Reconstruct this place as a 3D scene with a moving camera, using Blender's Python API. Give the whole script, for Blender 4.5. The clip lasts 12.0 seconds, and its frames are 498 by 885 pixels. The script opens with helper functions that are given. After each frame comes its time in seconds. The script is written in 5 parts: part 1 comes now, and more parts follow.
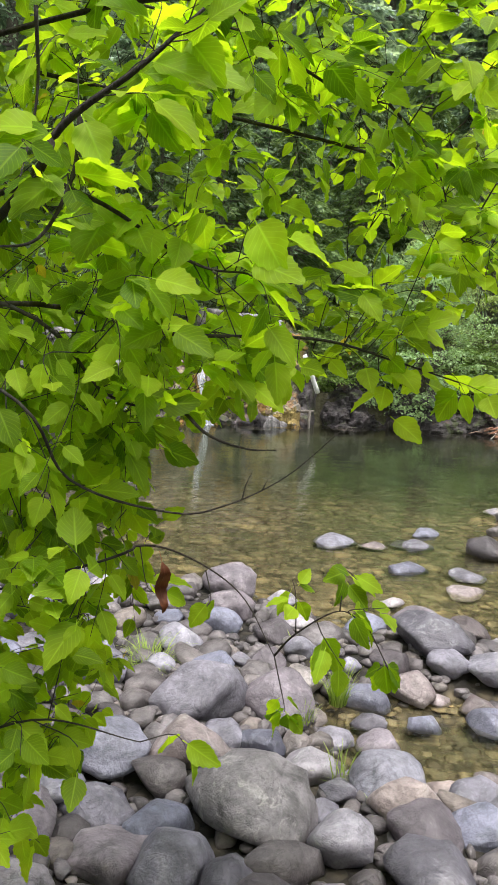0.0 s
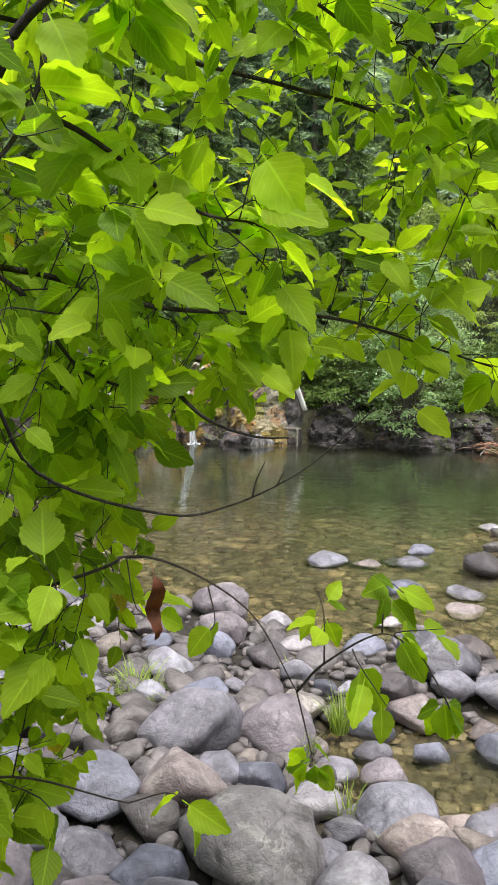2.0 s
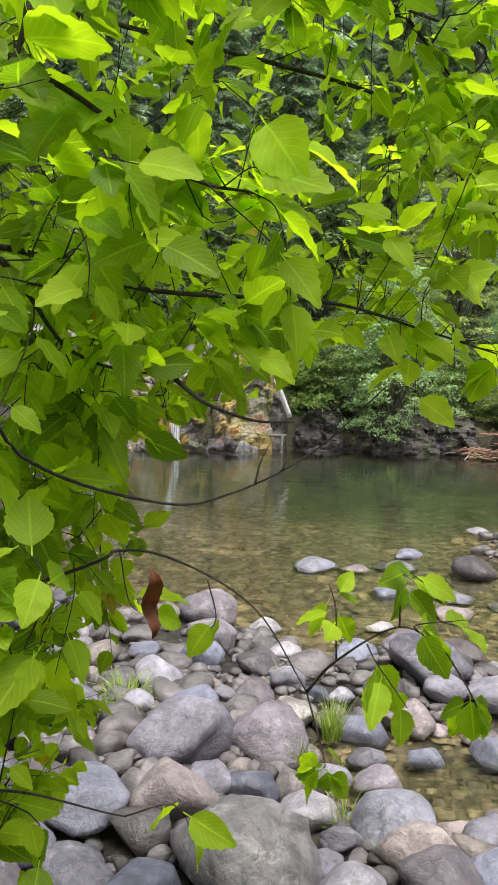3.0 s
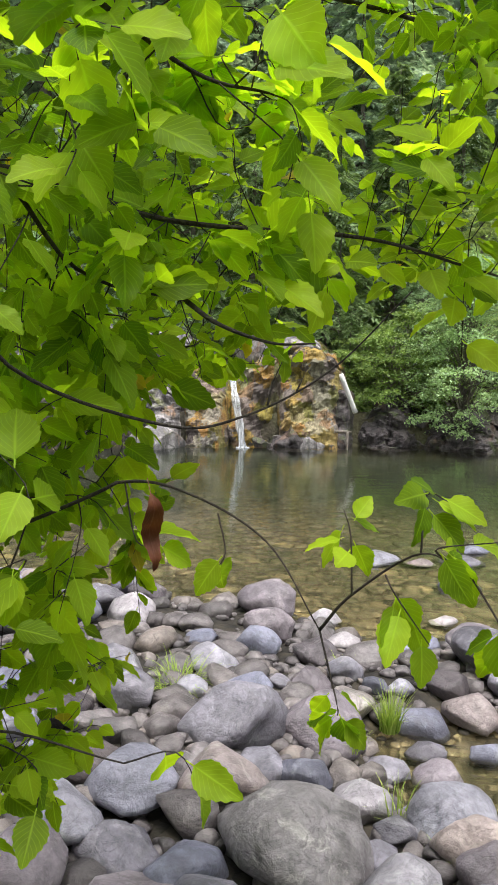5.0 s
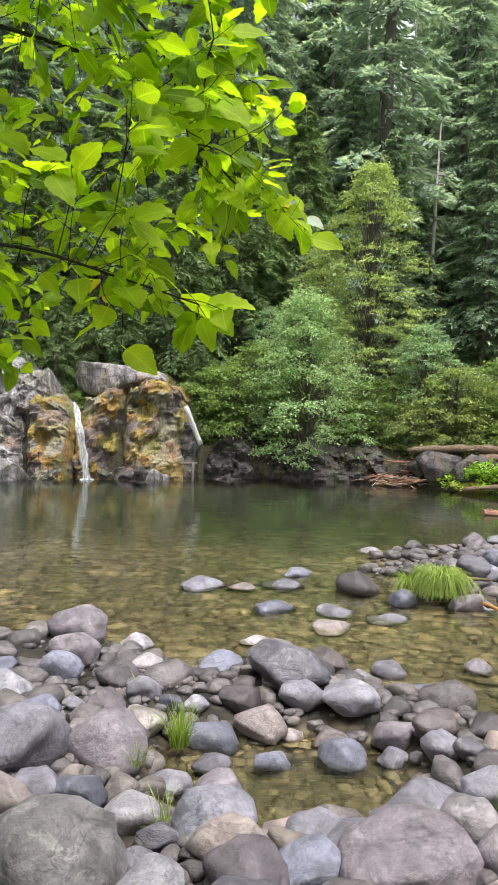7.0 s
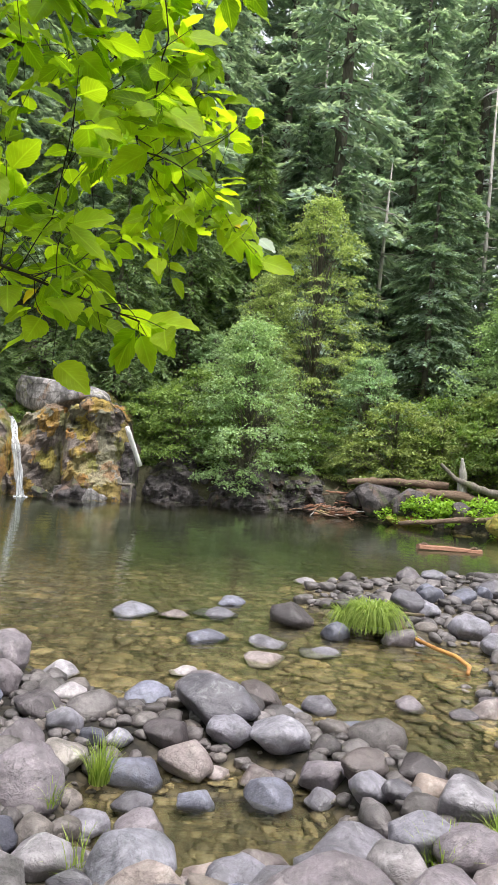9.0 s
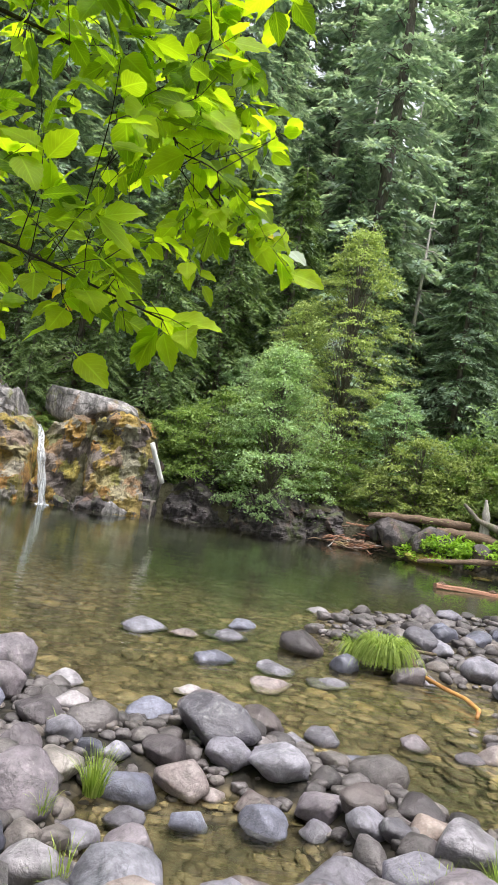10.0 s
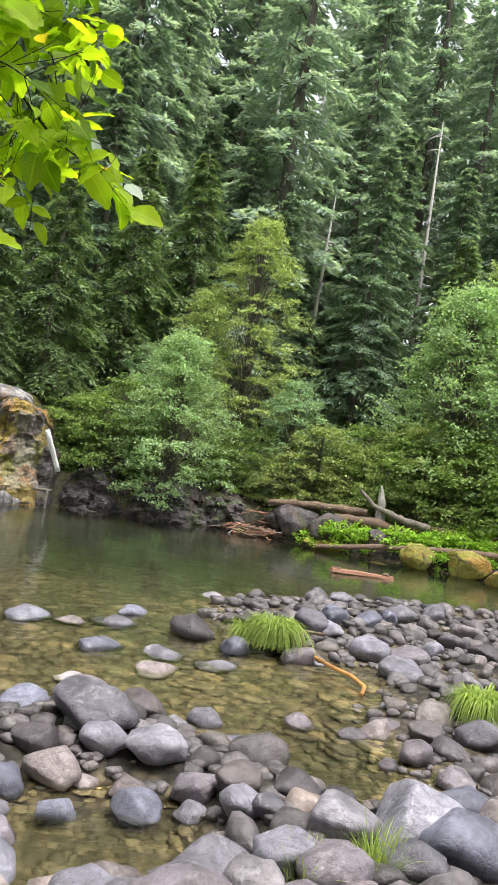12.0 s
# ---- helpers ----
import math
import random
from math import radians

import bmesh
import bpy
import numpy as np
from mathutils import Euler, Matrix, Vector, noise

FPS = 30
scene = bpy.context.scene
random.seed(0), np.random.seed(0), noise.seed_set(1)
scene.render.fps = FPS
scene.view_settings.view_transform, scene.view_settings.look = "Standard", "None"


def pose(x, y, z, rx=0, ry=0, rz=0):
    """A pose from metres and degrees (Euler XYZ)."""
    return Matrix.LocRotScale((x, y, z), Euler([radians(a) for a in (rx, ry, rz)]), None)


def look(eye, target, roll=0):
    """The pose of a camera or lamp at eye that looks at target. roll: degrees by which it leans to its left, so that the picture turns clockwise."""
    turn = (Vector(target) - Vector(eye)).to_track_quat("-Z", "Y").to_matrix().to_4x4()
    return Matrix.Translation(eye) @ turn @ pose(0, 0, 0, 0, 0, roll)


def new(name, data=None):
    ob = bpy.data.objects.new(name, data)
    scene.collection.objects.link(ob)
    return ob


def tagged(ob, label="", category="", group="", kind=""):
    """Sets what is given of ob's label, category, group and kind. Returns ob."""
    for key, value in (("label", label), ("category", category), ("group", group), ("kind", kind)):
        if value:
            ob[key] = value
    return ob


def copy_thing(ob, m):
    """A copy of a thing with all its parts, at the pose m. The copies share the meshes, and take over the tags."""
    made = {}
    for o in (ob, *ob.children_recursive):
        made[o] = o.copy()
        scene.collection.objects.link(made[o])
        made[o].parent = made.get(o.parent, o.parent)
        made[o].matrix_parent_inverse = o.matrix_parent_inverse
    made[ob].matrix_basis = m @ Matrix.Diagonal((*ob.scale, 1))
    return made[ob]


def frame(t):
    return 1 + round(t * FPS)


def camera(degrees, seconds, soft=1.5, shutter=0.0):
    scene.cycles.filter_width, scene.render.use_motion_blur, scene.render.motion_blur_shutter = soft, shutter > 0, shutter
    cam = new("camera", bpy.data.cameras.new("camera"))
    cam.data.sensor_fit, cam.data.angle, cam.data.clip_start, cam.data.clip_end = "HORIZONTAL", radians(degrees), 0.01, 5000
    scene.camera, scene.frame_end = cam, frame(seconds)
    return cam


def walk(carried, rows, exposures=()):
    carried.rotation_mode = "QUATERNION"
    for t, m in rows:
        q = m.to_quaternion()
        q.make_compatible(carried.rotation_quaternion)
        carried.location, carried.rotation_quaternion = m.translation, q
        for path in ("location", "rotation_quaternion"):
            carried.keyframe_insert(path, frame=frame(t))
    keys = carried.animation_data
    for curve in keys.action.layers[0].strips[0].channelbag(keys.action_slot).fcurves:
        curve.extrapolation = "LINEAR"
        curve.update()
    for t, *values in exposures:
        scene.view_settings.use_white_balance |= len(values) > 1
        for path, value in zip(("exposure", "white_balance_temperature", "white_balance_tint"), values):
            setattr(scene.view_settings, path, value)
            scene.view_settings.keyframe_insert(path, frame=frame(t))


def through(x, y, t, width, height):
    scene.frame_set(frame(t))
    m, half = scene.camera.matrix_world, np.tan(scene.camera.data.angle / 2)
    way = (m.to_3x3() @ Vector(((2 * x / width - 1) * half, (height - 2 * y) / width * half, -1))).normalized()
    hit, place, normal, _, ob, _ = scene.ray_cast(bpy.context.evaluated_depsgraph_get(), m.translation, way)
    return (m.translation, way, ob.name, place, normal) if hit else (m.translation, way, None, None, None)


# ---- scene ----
# ---- camera ----
def shot(x, y, z, yaw, pitch, roll):
    return pose(x, y, z, 90 + pitch, 0, yaw) @ pose(0, 0, 0, 0, 0, roll)


PATH = [
    (0.0, -0.299, -0.233, 2.005, 5.38, -8.02, 2.39),
    (0.5, -0.315, -0.195, 1.994, 4.66, -6.94, 3.67),
    (1.0, -0.356, -0.110, 1.945, 4.92, -6.32, 3.27),
    (1.5, -0.355, -0.080, 1.941, 5.34, -6.50, 1.89),
    (2.0, -0.349, -0.021, 1.927, 4.37, -6.43, 1.77),
    (2.5, -0.366, 0.006, 1.920, 3.27, -6.24, 1.49),
    (4.5, -0.380, 0.133, 1.780, 4.74, -4.34, -0.35),
    (5.0, -0.317, 0.113, 1.796, 8.22, -5.85, 0.91),
    (5.5, -0.230, 0.097, 1.813, 8.18, -3.26, 3.64),
    (6.0, -0.083, -0.011, 1.772, 4.10, -2.60, 1.78),
    (6.5, 0.000, 0.000, 1.750, 0.00, -3.07, 1.26),
    (8.5, 0.068, 0.088, 1.737, -4.97, -2.43, 3.31),
    (9.0, 0.048, 0.111, 1.749, -6.29, -0.97, 4.55),
    (9.5, 0.037, 0.134, 1.710, -4.18, 0.88, 6.10),
    (10.0, 0.071, 0.123, 1.716, -4.21, 0.75, 8.80),
    (10.5, 0.117, 0.160, 1.674, -6.90, 0.30, 8.21),
    (11.0, 0.175, 0.153, 1.678, -8.10, 0.56, 8.33),
    (11.5, 0.239, 0.234, 1.651, -11.70, 0.88, 9.67),
    (12.0, 0.244, 0.208, 1.649, -11.16, 1.19, 8.68),
]
cam = camera(35.87, 12.0)
walk(cam, [(t, shot(*p)) for t, *p in PATH], exposures=[(0.0, 1.38, 6450, 11), (12.0, 1.38, 6450, 11)])

# ---- light: bright overcast ----
SUN_EL, SUN_AZ = radians(73), radians(150)
world = bpy.data.worlds.new("world")
scene.world = world
world.use_nodes = True
wn, wl = world.node_tree.nodes, world.node_tree.links
sky = wn.new("ShaderNodeTexSky")
sky.sky_type, sky.sun_disc = "NISHITA", False
sky.sun_elevation, sky.sun_rotation = SUN_EL, SUN_AZ
sky.dust_density, sky.air_density = 4.0, 1.0
grey = wn.new("ShaderNodeHueSaturation")
grey.inputs["Saturation"].default_value = 0.22
wl.new(sky.outputs[0], grey.inputs["Color"])
wl.new(grey.outputs[0], wn["Background"].inputs["Color"])
wn["Background"].inputs["Strength"].default_value = 0.15
sun = new("sun", bpy.data.lights.new("sun", "SUN"))
sun.data.energy, sun.data.angle, sun.data.color = 1.5, radians(30), (1.0, 0.97, 0.92)
sun.matrix_world = look((math.sin(SUN_AZ) * math.cos(SUN_EL) * 50, math.cos(SUN_AZ) * math.cos(SUN_EL) * 50, math.sin(SUN_EL) * 50), (0, 0, 0))


# ---- materials ----
class Mat:
    """A node material with short helpers."""

    def __init__(self, name):
        self.m = bpy.data.materials.new(name)
        self.m.use_nodes = True
        self.n, self.l = self.m.node_tree.nodes, self.m.node_tree.links
        self.b = self.n["Principled BSDF"]
        self.out = self.n["Material Output"]

    def put(self, kind, **ins):
        node = self.n.new(kind)
        for k, v in ins.items():
            self.set(node, k.replace("_", " "), v)
        return node

    def set(self, node, key, v):
        socket = node.inputs[key]
        if isinstance(v, bpy.types.NodeSocket):
            self.l.new(v, socket)
        else:
            socket.default_value = v

    def where(self, kind="Object"):
        return self.put("ShaderNodeTexCoord").outputs[kind]

    def world(self):
        return self.put("ShaderNodeNewGeometry").outputs["Position"]

    def noise(self, vec, scale, detail=4.0, rough=0.55, dist=0.0):
        return self.put("ShaderNodeTexNoise", Vector=vec, Scale=scale, Detail=detail, Roughness=rough, Distortion=dist).outputs[0]

    def ramp(self, fac, *stops):
        node = self.n.new("ShaderNodeValToRGB")
        e = node.color_ramp.elements
        while len(e) < len(stops):
            e.new(0.5)
        for el, (p, c) in zip(e, stops):
            el.position = p
            el.color = (*c, 1) if isinstance(c, tuple) else (c, c, c, 1)
        self.l.new(fac, node.inputs[0])
        return node.outputs[0]

    def mix(self, fac, a, b, how="MIX"):
        node = self.n.new("ShaderNodeMix")
        node.data_type, node.blend_type = "RGBA", how
        for i, v in ((0, fac), (6, a), (7, b)):
            if isinstance(v, bpy.types.NodeSocket):
                self.l.new(v, node.inputs[i])
            else:
                node.inputs[i].default_value = (*v, 1) if isinstance(v, tuple) else v
        return node.outputs[2]

    def math(self, op, a, b=0.0):
        node = self.n.new("ShaderNodeMath")
        node.operation = op
        for i, v in ((0, a), (1, b)):
            if isinstance(v, bpy.types.NodeSocket):
                self.l.new(v, node.inputs[i])
            else:
                node.inputs[i].default_value = v
        return node.outputs[0]

    def bump(self, height, strength=0.4, distance=0.02):
        return self.put("ShaderNodeBump", Height=height, Strength=strength, Distance=distance).outputs[0]

    def done(self, colour, rough=0.7, normal=None, **more):
        self.set(self.b, "Base Color", (*colour, 1) if isinstance(colour, tuple) else colour)
        self.set(self.b, "Roughness", rough)
        if normal:
            self.set(self.b, "Normal", normal)
        for k, v in more.items():
            self.set(self.b, k.replace("_", " "), v)
        return self.m


def random_value(m):
    return m.put("ShaderNodeObjectInfo").outputs["Random"]


def island_value(m):
    return m.put("ShaderNodeNewGeometry").outputs["Random Per Island"]


def stone_material(name, low, high, blotch=0.5, island=False, depth_dim=False):
    """River stone: two-tone body, fine speckle, pale lichen blotches, small pits."""
    m = Mat(name)
    p = m.world()
    pick = island_value(m) if island else random_value(m)
    body = m.mix(m.ramp(m.noise(p, 5, 5, 0.6, 0.4), (0.3, 0.0), (0.7, 1.0)), low, high)
    tint = m.ramp(pick, (0.0, (0.45, 0.44, 0.47)), (0.35, (0.86, 0.84, 0.87)), (0.7, (1.08, 1.08, 1.14)), (1.0, (1.36, 1.28, 1.18)))
    body = m.mix(1.0, body, tint, "MULTIPLY")
    body = m.mix(1.0, body, (1.0, 0.99, 1.05), "MULTIPLY")
    lichen = m.ramp(m.noise(p, 7.5, 7, 0.72, 0.8), (0.54, 0.0), (0.68, blotch * 0.75))
    body = m.mix(lichen, body, tuple(min(0.62, c * 1.75 + 0.06) for c in high))
    dark = m.ramp(m.noise(p, 5.5, 7, 0.75, 1.4), (0.34, 0.55), (0.48, 0.0))
    body = m.mix(dark, body, tuple(c * 0.38 for c in low))
    speck = m.ramp(m.noise(p, 75, 3), (0.3, 0.90), (0.7, 1.06))
    body = m.mix(1.0, body, speck, "MULTIPLY")
    vein = m.ramp(m.math("ABSOLUTE", m.math("SUBTRACT", m.noise(p, 4.5, 6, 0.6, 1.5), 0.5)), (0.0, 0.3), (0.010, 0.0))
    body = m.mix(vein, body, tuple(c * 0.3 for c in low))
    mid = m.ramp(m.noise(p, 20, 8, 0.7, 0.5), (0.3, 0.68), (0.7, 1.3))
    body = m.mix(1.0, body, mid, "MULTIPLY")
    if depth_dim:
        # Stones fade to dark green with depth, painting in the water's dimming.
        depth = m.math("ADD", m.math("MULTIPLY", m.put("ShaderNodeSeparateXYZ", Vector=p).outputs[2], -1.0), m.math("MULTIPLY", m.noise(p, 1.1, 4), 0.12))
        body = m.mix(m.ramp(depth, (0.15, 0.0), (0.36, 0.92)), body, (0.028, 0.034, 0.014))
    h = m.math("ADD", m.math("ADD", m.noise(p, 9, 9, 0.64, 0.4), m.math("MULTIPLY", vein, -0.25)), m.math("MULTIPLY", m.noise(p, 70, 3), 0.12))
    return m.done(body, m.ramp(m.noise(p, 18), (0.3, 0.36), (0.7, 0.58)), m.bump(h, 0.7, 0.035))


STONE = {
    "g": stone_material("grey_stone", (0.10, 0.096, 0.103), (0.255, 0.245, 0.26)),
    "b": stone_material("blue_grey_stone", (0.098, 0.102, 0.122), (0.235, 0.243, 0.29), 0.35),
    "p": stone_material("pale_stone", (0.15, 0.145, 0.155), (0.34, 0.33, 0.345), 0.6),
    "t": stone_material("tan_stone", (0.165, 0.135, 0.12), (0.35, 0.30, 0.27)),
    "w": stone_material("warm_grey_stone", (0.11, 0.096, 0.098), (0.26, 0.228, 0.23)),
    "d": stone_material("dark_stone", (0.045, 0.038, 0.038), (0.115, 0.10, 0.098), 0.2),
    "m": stone_material("mottled_stone", (0.10, 0.092, 0.082), (0.32, 0.30, 0.28), 0.8),
}
STONE_WORDS = {"g": "grey", "b": "blue-grey", "p": "pale grey", "t": "tan", "w": "warm brownish-grey", "d": "dark brown", "m": "mottled brown"}
PEBBLES = stone_material("pebbles", (0.07, 0.063, 0.058), (0.20, 0.18, 0.165), 0.3, True)
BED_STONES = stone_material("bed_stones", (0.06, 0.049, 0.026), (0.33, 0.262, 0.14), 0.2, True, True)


def ground_material():
    m = Mat("ground")
    p = m.world()
    cell = m.put("ShaderNodeTexVoronoi", Vector=p, Scale=14.0)
    gravel = m.ramp(cell.outputs["Color"], (0.1, (0.09, 0.071, 0.041)), (0.5, (0.22, 0.174, 0.10)), (0.9, (0.38, 0.305, 0.185)))
    gravel = m.mix(1.0, gravel, m.ramp(cell.outputs["Distance"], (0.0, 0.9), (0.7, 0.25)), "MULTIPLY")
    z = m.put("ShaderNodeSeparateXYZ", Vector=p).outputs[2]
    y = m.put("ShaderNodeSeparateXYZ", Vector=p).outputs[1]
    # Dark green mixed in with depth stands in for light lost in water.
    depth_dim = m.ramp(m.noise(p, 1.3, 5, 0.6), (0.3, (0.012, 0.02, 0.009)), (0.7, (0.034, 0.042, 0.016)))
    # Gravel above water darkened to stand in for shade in gaps between stones.
    gap_shade = m.mix(1.0, gravel, (0.2, 0.2, 0.215), "MULTIPLY")
    gravel = m.mix(m.ramp(m.math("ADD", m.math("MULTIPLY", z, 2.0), 0.5), (0.5, 0.0), (0.62, 1.0)), gravel, gap_shade)
    bed = m.mix(m.ramp(m.math("MULTIPLY", z, -1.0), (0.15, 0.0), (0.40, 1.0)), gravel, depth_dim)
    soil = m.ramp(m.noise(p, 2.5, 6, 0.65), (0.3, (0.035, 0.028, 0.016)), (0.55, (0.06, 0.055, 0.025)), (0.75, (0.05, 0.075, 0.02)))
    col = m.mix(m.ramp(m.math("MULTIPLY", y, 0.05), (0.83, 0.0), (0.88, 1.0)), bed, soil)
    h = m.math("SUBTRACT", m.noise(p, 12, 6), cell.outputs["Distance"])
    return m.done(col, 0.85, m.bump(h, 0.5, 0.05))


GROUND = ground_material()


def water_material():
    """Clear stream water: Fresnel drives gloss over a slightly green, see-through body."""
    m = Mat("water")
    p = m.world()
    sc = m.put("ShaderNodeMapping", Vector=p)
    sc.inputs["Scale"].default_value = (0.38, 1.7, 1.0)
    wide = m.noise(sc.outputs[0], 3.0, 2, 0.5, 0.3)
    fine = m.noise(sc.outputs[0], 9.0, 3, 0.55, 0.6)
    y = m.put("ShaderNodeSeparateXYZ", Vector=p).outputs[1]
    riffle = m.ramp(m.math("MULTIPLY", y, 0.05), (0.24, 1.0), (0.5, 0.30))
    h = m.math("MULTIPLY", m.math("ADD", wide, m.math("MULTIPLY", fine, 0.35)), riffle)
    n = m.bump(h, 1.0, 0.015)
    soft = m.bump(h, 1.0, 0.032)
    clear = m.put("ShaderNodeBsdfRefraction", Color=(0.88, 0.89, 0.76, 1), Roughness=0.0, IOR=1.333, Normal=soft)
    gloss = m.put("ShaderNodeBsdfGlossy", Color=(0.95, 0.97, 1.0, 1), Roughness=0.0, Normal=n)
    fr = m.put("ShaderNodeFresnel", IOR=1.333, Normal=n)
    mixed = m.put("ShaderNodeMixShader", Fac=fr.outputs[0])
    m.l.new(clear.outputs[0], mixed.inputs[1])
    m.l.new(gloss.outputs[0], mixed.inputs[2])
    m.l.new(mixed.outputs[0], m.out.inputs["Surface"])
    return m.m


WATER = water_material()


def leaf_material(name, dark, light, thin=0.5, veins=False, rough=0.45, island=True, through=(1.2, 1.25, 0.62)):
    """Leaf: colour varies leaf by leaf, light passes through it."""
    m = Mat(name)
    pick = island_value(m) if island else random_value(m)
    col = m.ramp(pick, (0.0, dark), (0.75, light), (1.0, tuple(c * (1.05 if veins else 1.2) for c in light)))
    col = m.mix(1.0, col, m.ramp(m.noise(m.world(), 0.9 if not veins else 11.0, 3), (0.3, 0.78), (0.7, 1.18)), "MULTIPLY")
    normal = None
    if veins:
        uv = m.put("ShaderNodeSeparateXYZ", Vector=m.where("UV"))
        along, across = uv.outputs[0], m.math("ABSOLUTE", uv.outputs[1])
        ribs = m.math("SINE", m.math("MULTIPLY", m.math("SUBTRACT", along, m.math("MULTIPLY", across, 0.75)), 52.0))
        rib = m.ramp(ribs, (0.80, 0.0), (1.0, 1.0))
        mid = m.ramp(across, (0.0, 1.0), (0.05, 0.0))
        vein = m.math("MAXIMUM", m.math("MULTIPLY", rib, 0.45), mid)
        col = m.mix(m.math("MULTIPLY", vein, 0.35), col, tuple(min(1.0, c * 1.6 + 0.03) for c in light))
        normal = m.bump(m.math("MULTIPLY", vein, -1.0), 0.3, 0.002)
    m.done(col, rough, normal)
    m.set(m.b, "Specular IOR Level", 0.22)
    back = m.put("ShaderNodeBsdfTranslucent")
    m.l.new(m.mix(1.0, col, through, "MULTIPLY"), back.inputs["Color"])
    mixed = m.put("ShaderNodeMixShader", Fac=thin)
    m.l.new(m.b.outputs[0], mixed.inputs[1])
    m.l.new(back.outputs[0], mixed.inputs[2])
    m.l.new(mixed.outputs[0], m.out.inputs["Surface"])
    return m.m


def bark_material(name, low, high, grain=(6, 6, 1.2)):
    m = Mat(name)
    mp = m.put("ShaderNodeMapping", Vector=m.where("Object"))
    mp.inputs["Scale"].default_value = grain
    f = m.noise(mp.outputs[0], 4, 7, 0.65, 0.4)
    moss = m.ramp(m.noise(m.world(), 3.0, 5), (0.55, 0.0), (0.7, 0.5))
    col = m.mix(moss, m.ramp(f, (0.3, low), (0.7, high)), tuple((a * 0.6, a * 0.7, a * 0.25)[i] for i, a in enumerate([high[0]] * 3)))
    return m.done(col, 0.85, m.bump(f, 0.7, 0.03))


def rock_material(name, base, stain, moss, amount):
    """Cliff rock with rusty stains and moss, in patches of their own."""
    m = Mat(name)
    p = m.world()
    col = m.ramp(m.noise(p, 3.2, 8, 0.68, 0.5), (0.28, tuple(c * 0.35 for c in base)), (0.5, base), (0.72, tuple(min(0.7, c * 1.6) for c in base)))
    run = m.put("ShaderNodeMapping", Vector=p)
    run.inputs["Scale"].default_value = (3.2, 3.2, 0.45)
    col = m.mix(m.ramp(m.noise(run.outputs[0], 1.6, 5, 0.65, 0.4), (0.42, 0.75), (0.56, 0.0)), col, tuple(c * 0.22 for c in base))
    col = m.mix(m.ramp(m.noise(p, 1.1, 5, 0.6, 1.0), (0.62 - amount * 0.3, 0.0), (0.70 - amount * 0.3, 0.85)), col, stain)
    mp = m.put("ShaderNodeMapping", Vector=p)
    mp.inputs["Location"].default_value = (7.3, 2.1, 4.4)
    col = m.mix(m.ramp(m.noise(mp.outputs[0], 1.6, 6, 0.65, 0.8), (0.60 - amount * 0.22, 0.0), (0.68 - amount * 0.22, 0.9)), col, moss)
    cracks = m.put("ShaderNodeTexVoronoi", Vector=p, Scale=3.2)
    cracks.feature = "DISTANCE_TO_EDGE"
    col = m.mix(m.ramp(m.math("ADD", cracks.outputs["Distance"], m.math("MULTIPLY", m.noise(p, 6, 5), 0.12)), (0.04, 0.8), (0.12, 0.0)), col, tuple(c * 0.18 for c in base))
    h = m.math("ADD", m.noise(p, 4, 9, 0.66, 0.6), m.math("MULTIPLY", m.put("ShaderNodeTexVoronoi", Vector=p, Scale=5.0).outputs["Distance"], 0.6))
    return m.done(m.mix(1.0, col, m.ramp(m.noise(p, 25, 4), (0.3, 0.75), (0.7, 1.2)), "MULTIPLY"), 0.75, m.bump(h, 0.8, 0.10))


def cliff_material():
    """Broken rock face: blocks of rust, ochre moss, grey and near-black rock, with dark water runs."""
    m = Mat("cliff_rock")
    p = m.world()
    warp = m.put("ShaderNodeTexNoise", Vector=p, Scale=3.5, Detail=6.0, Roughness=0.65).outputs["Color"]
    add = m.put("ShaderNodeMix")
    add.data_type, add.blend_type = "RGBA", "ADD"
    add.inputs[0].default_value = 0.75
    m.l.new(p, add.inputs[6])
    m.l.new(warp, add.inputs[7])
    cell = m.put("ShaderNodeTexVoronoi", Vector=add.outputs[2], Scale=2.7)
    pick = m.put("ShaderNodeSeparateXYZ", Vector=cell.outputs["Color"]).outputs[0]
    blocks = m.ramp(pick, (0.0, (0.06, 0.045, 0.042)), (0.16, (0.22, 0.18, 0.16)), (0.34, (0.38, 0.20, 0.045)), (0.52, (0.34, 0.28, 0.055)), (0.68, (0.32, 0.29, 0.265)), (0.82, (0.19, 0.19, 0.04)), (1.0, (0.42, 0.29, 0.10)))
    grain = m.ramp(m.noise(p, 9, 7, 0.7, 0.6), (0.3, 0.38), (0.7, 1.2))
    col = m.mix(1.0, blocks, grain, "MULTIPLY")
    run = m.put("ShaderNodeMapping", Vector=p)
    run.inputs["Scale"].default_value = (4.0, 4.0, 0.4)
    col = m.mix(m.ramp(m.noise(run.outputs[0], 1.6, 5, 0.65, 0.4), (0.36, 0.7), (0.46, 0.0)), col, (0.05, 0.04, 0.028))
    h = m.math("ADD", m.noise(p, 5, 9, 0.7, 0.6), m.math("MULTIPLY", cell.outputs["Distance"], 0.5))
    return m.done(col, 0.6, m.bump(h, 0.9, 0.12))


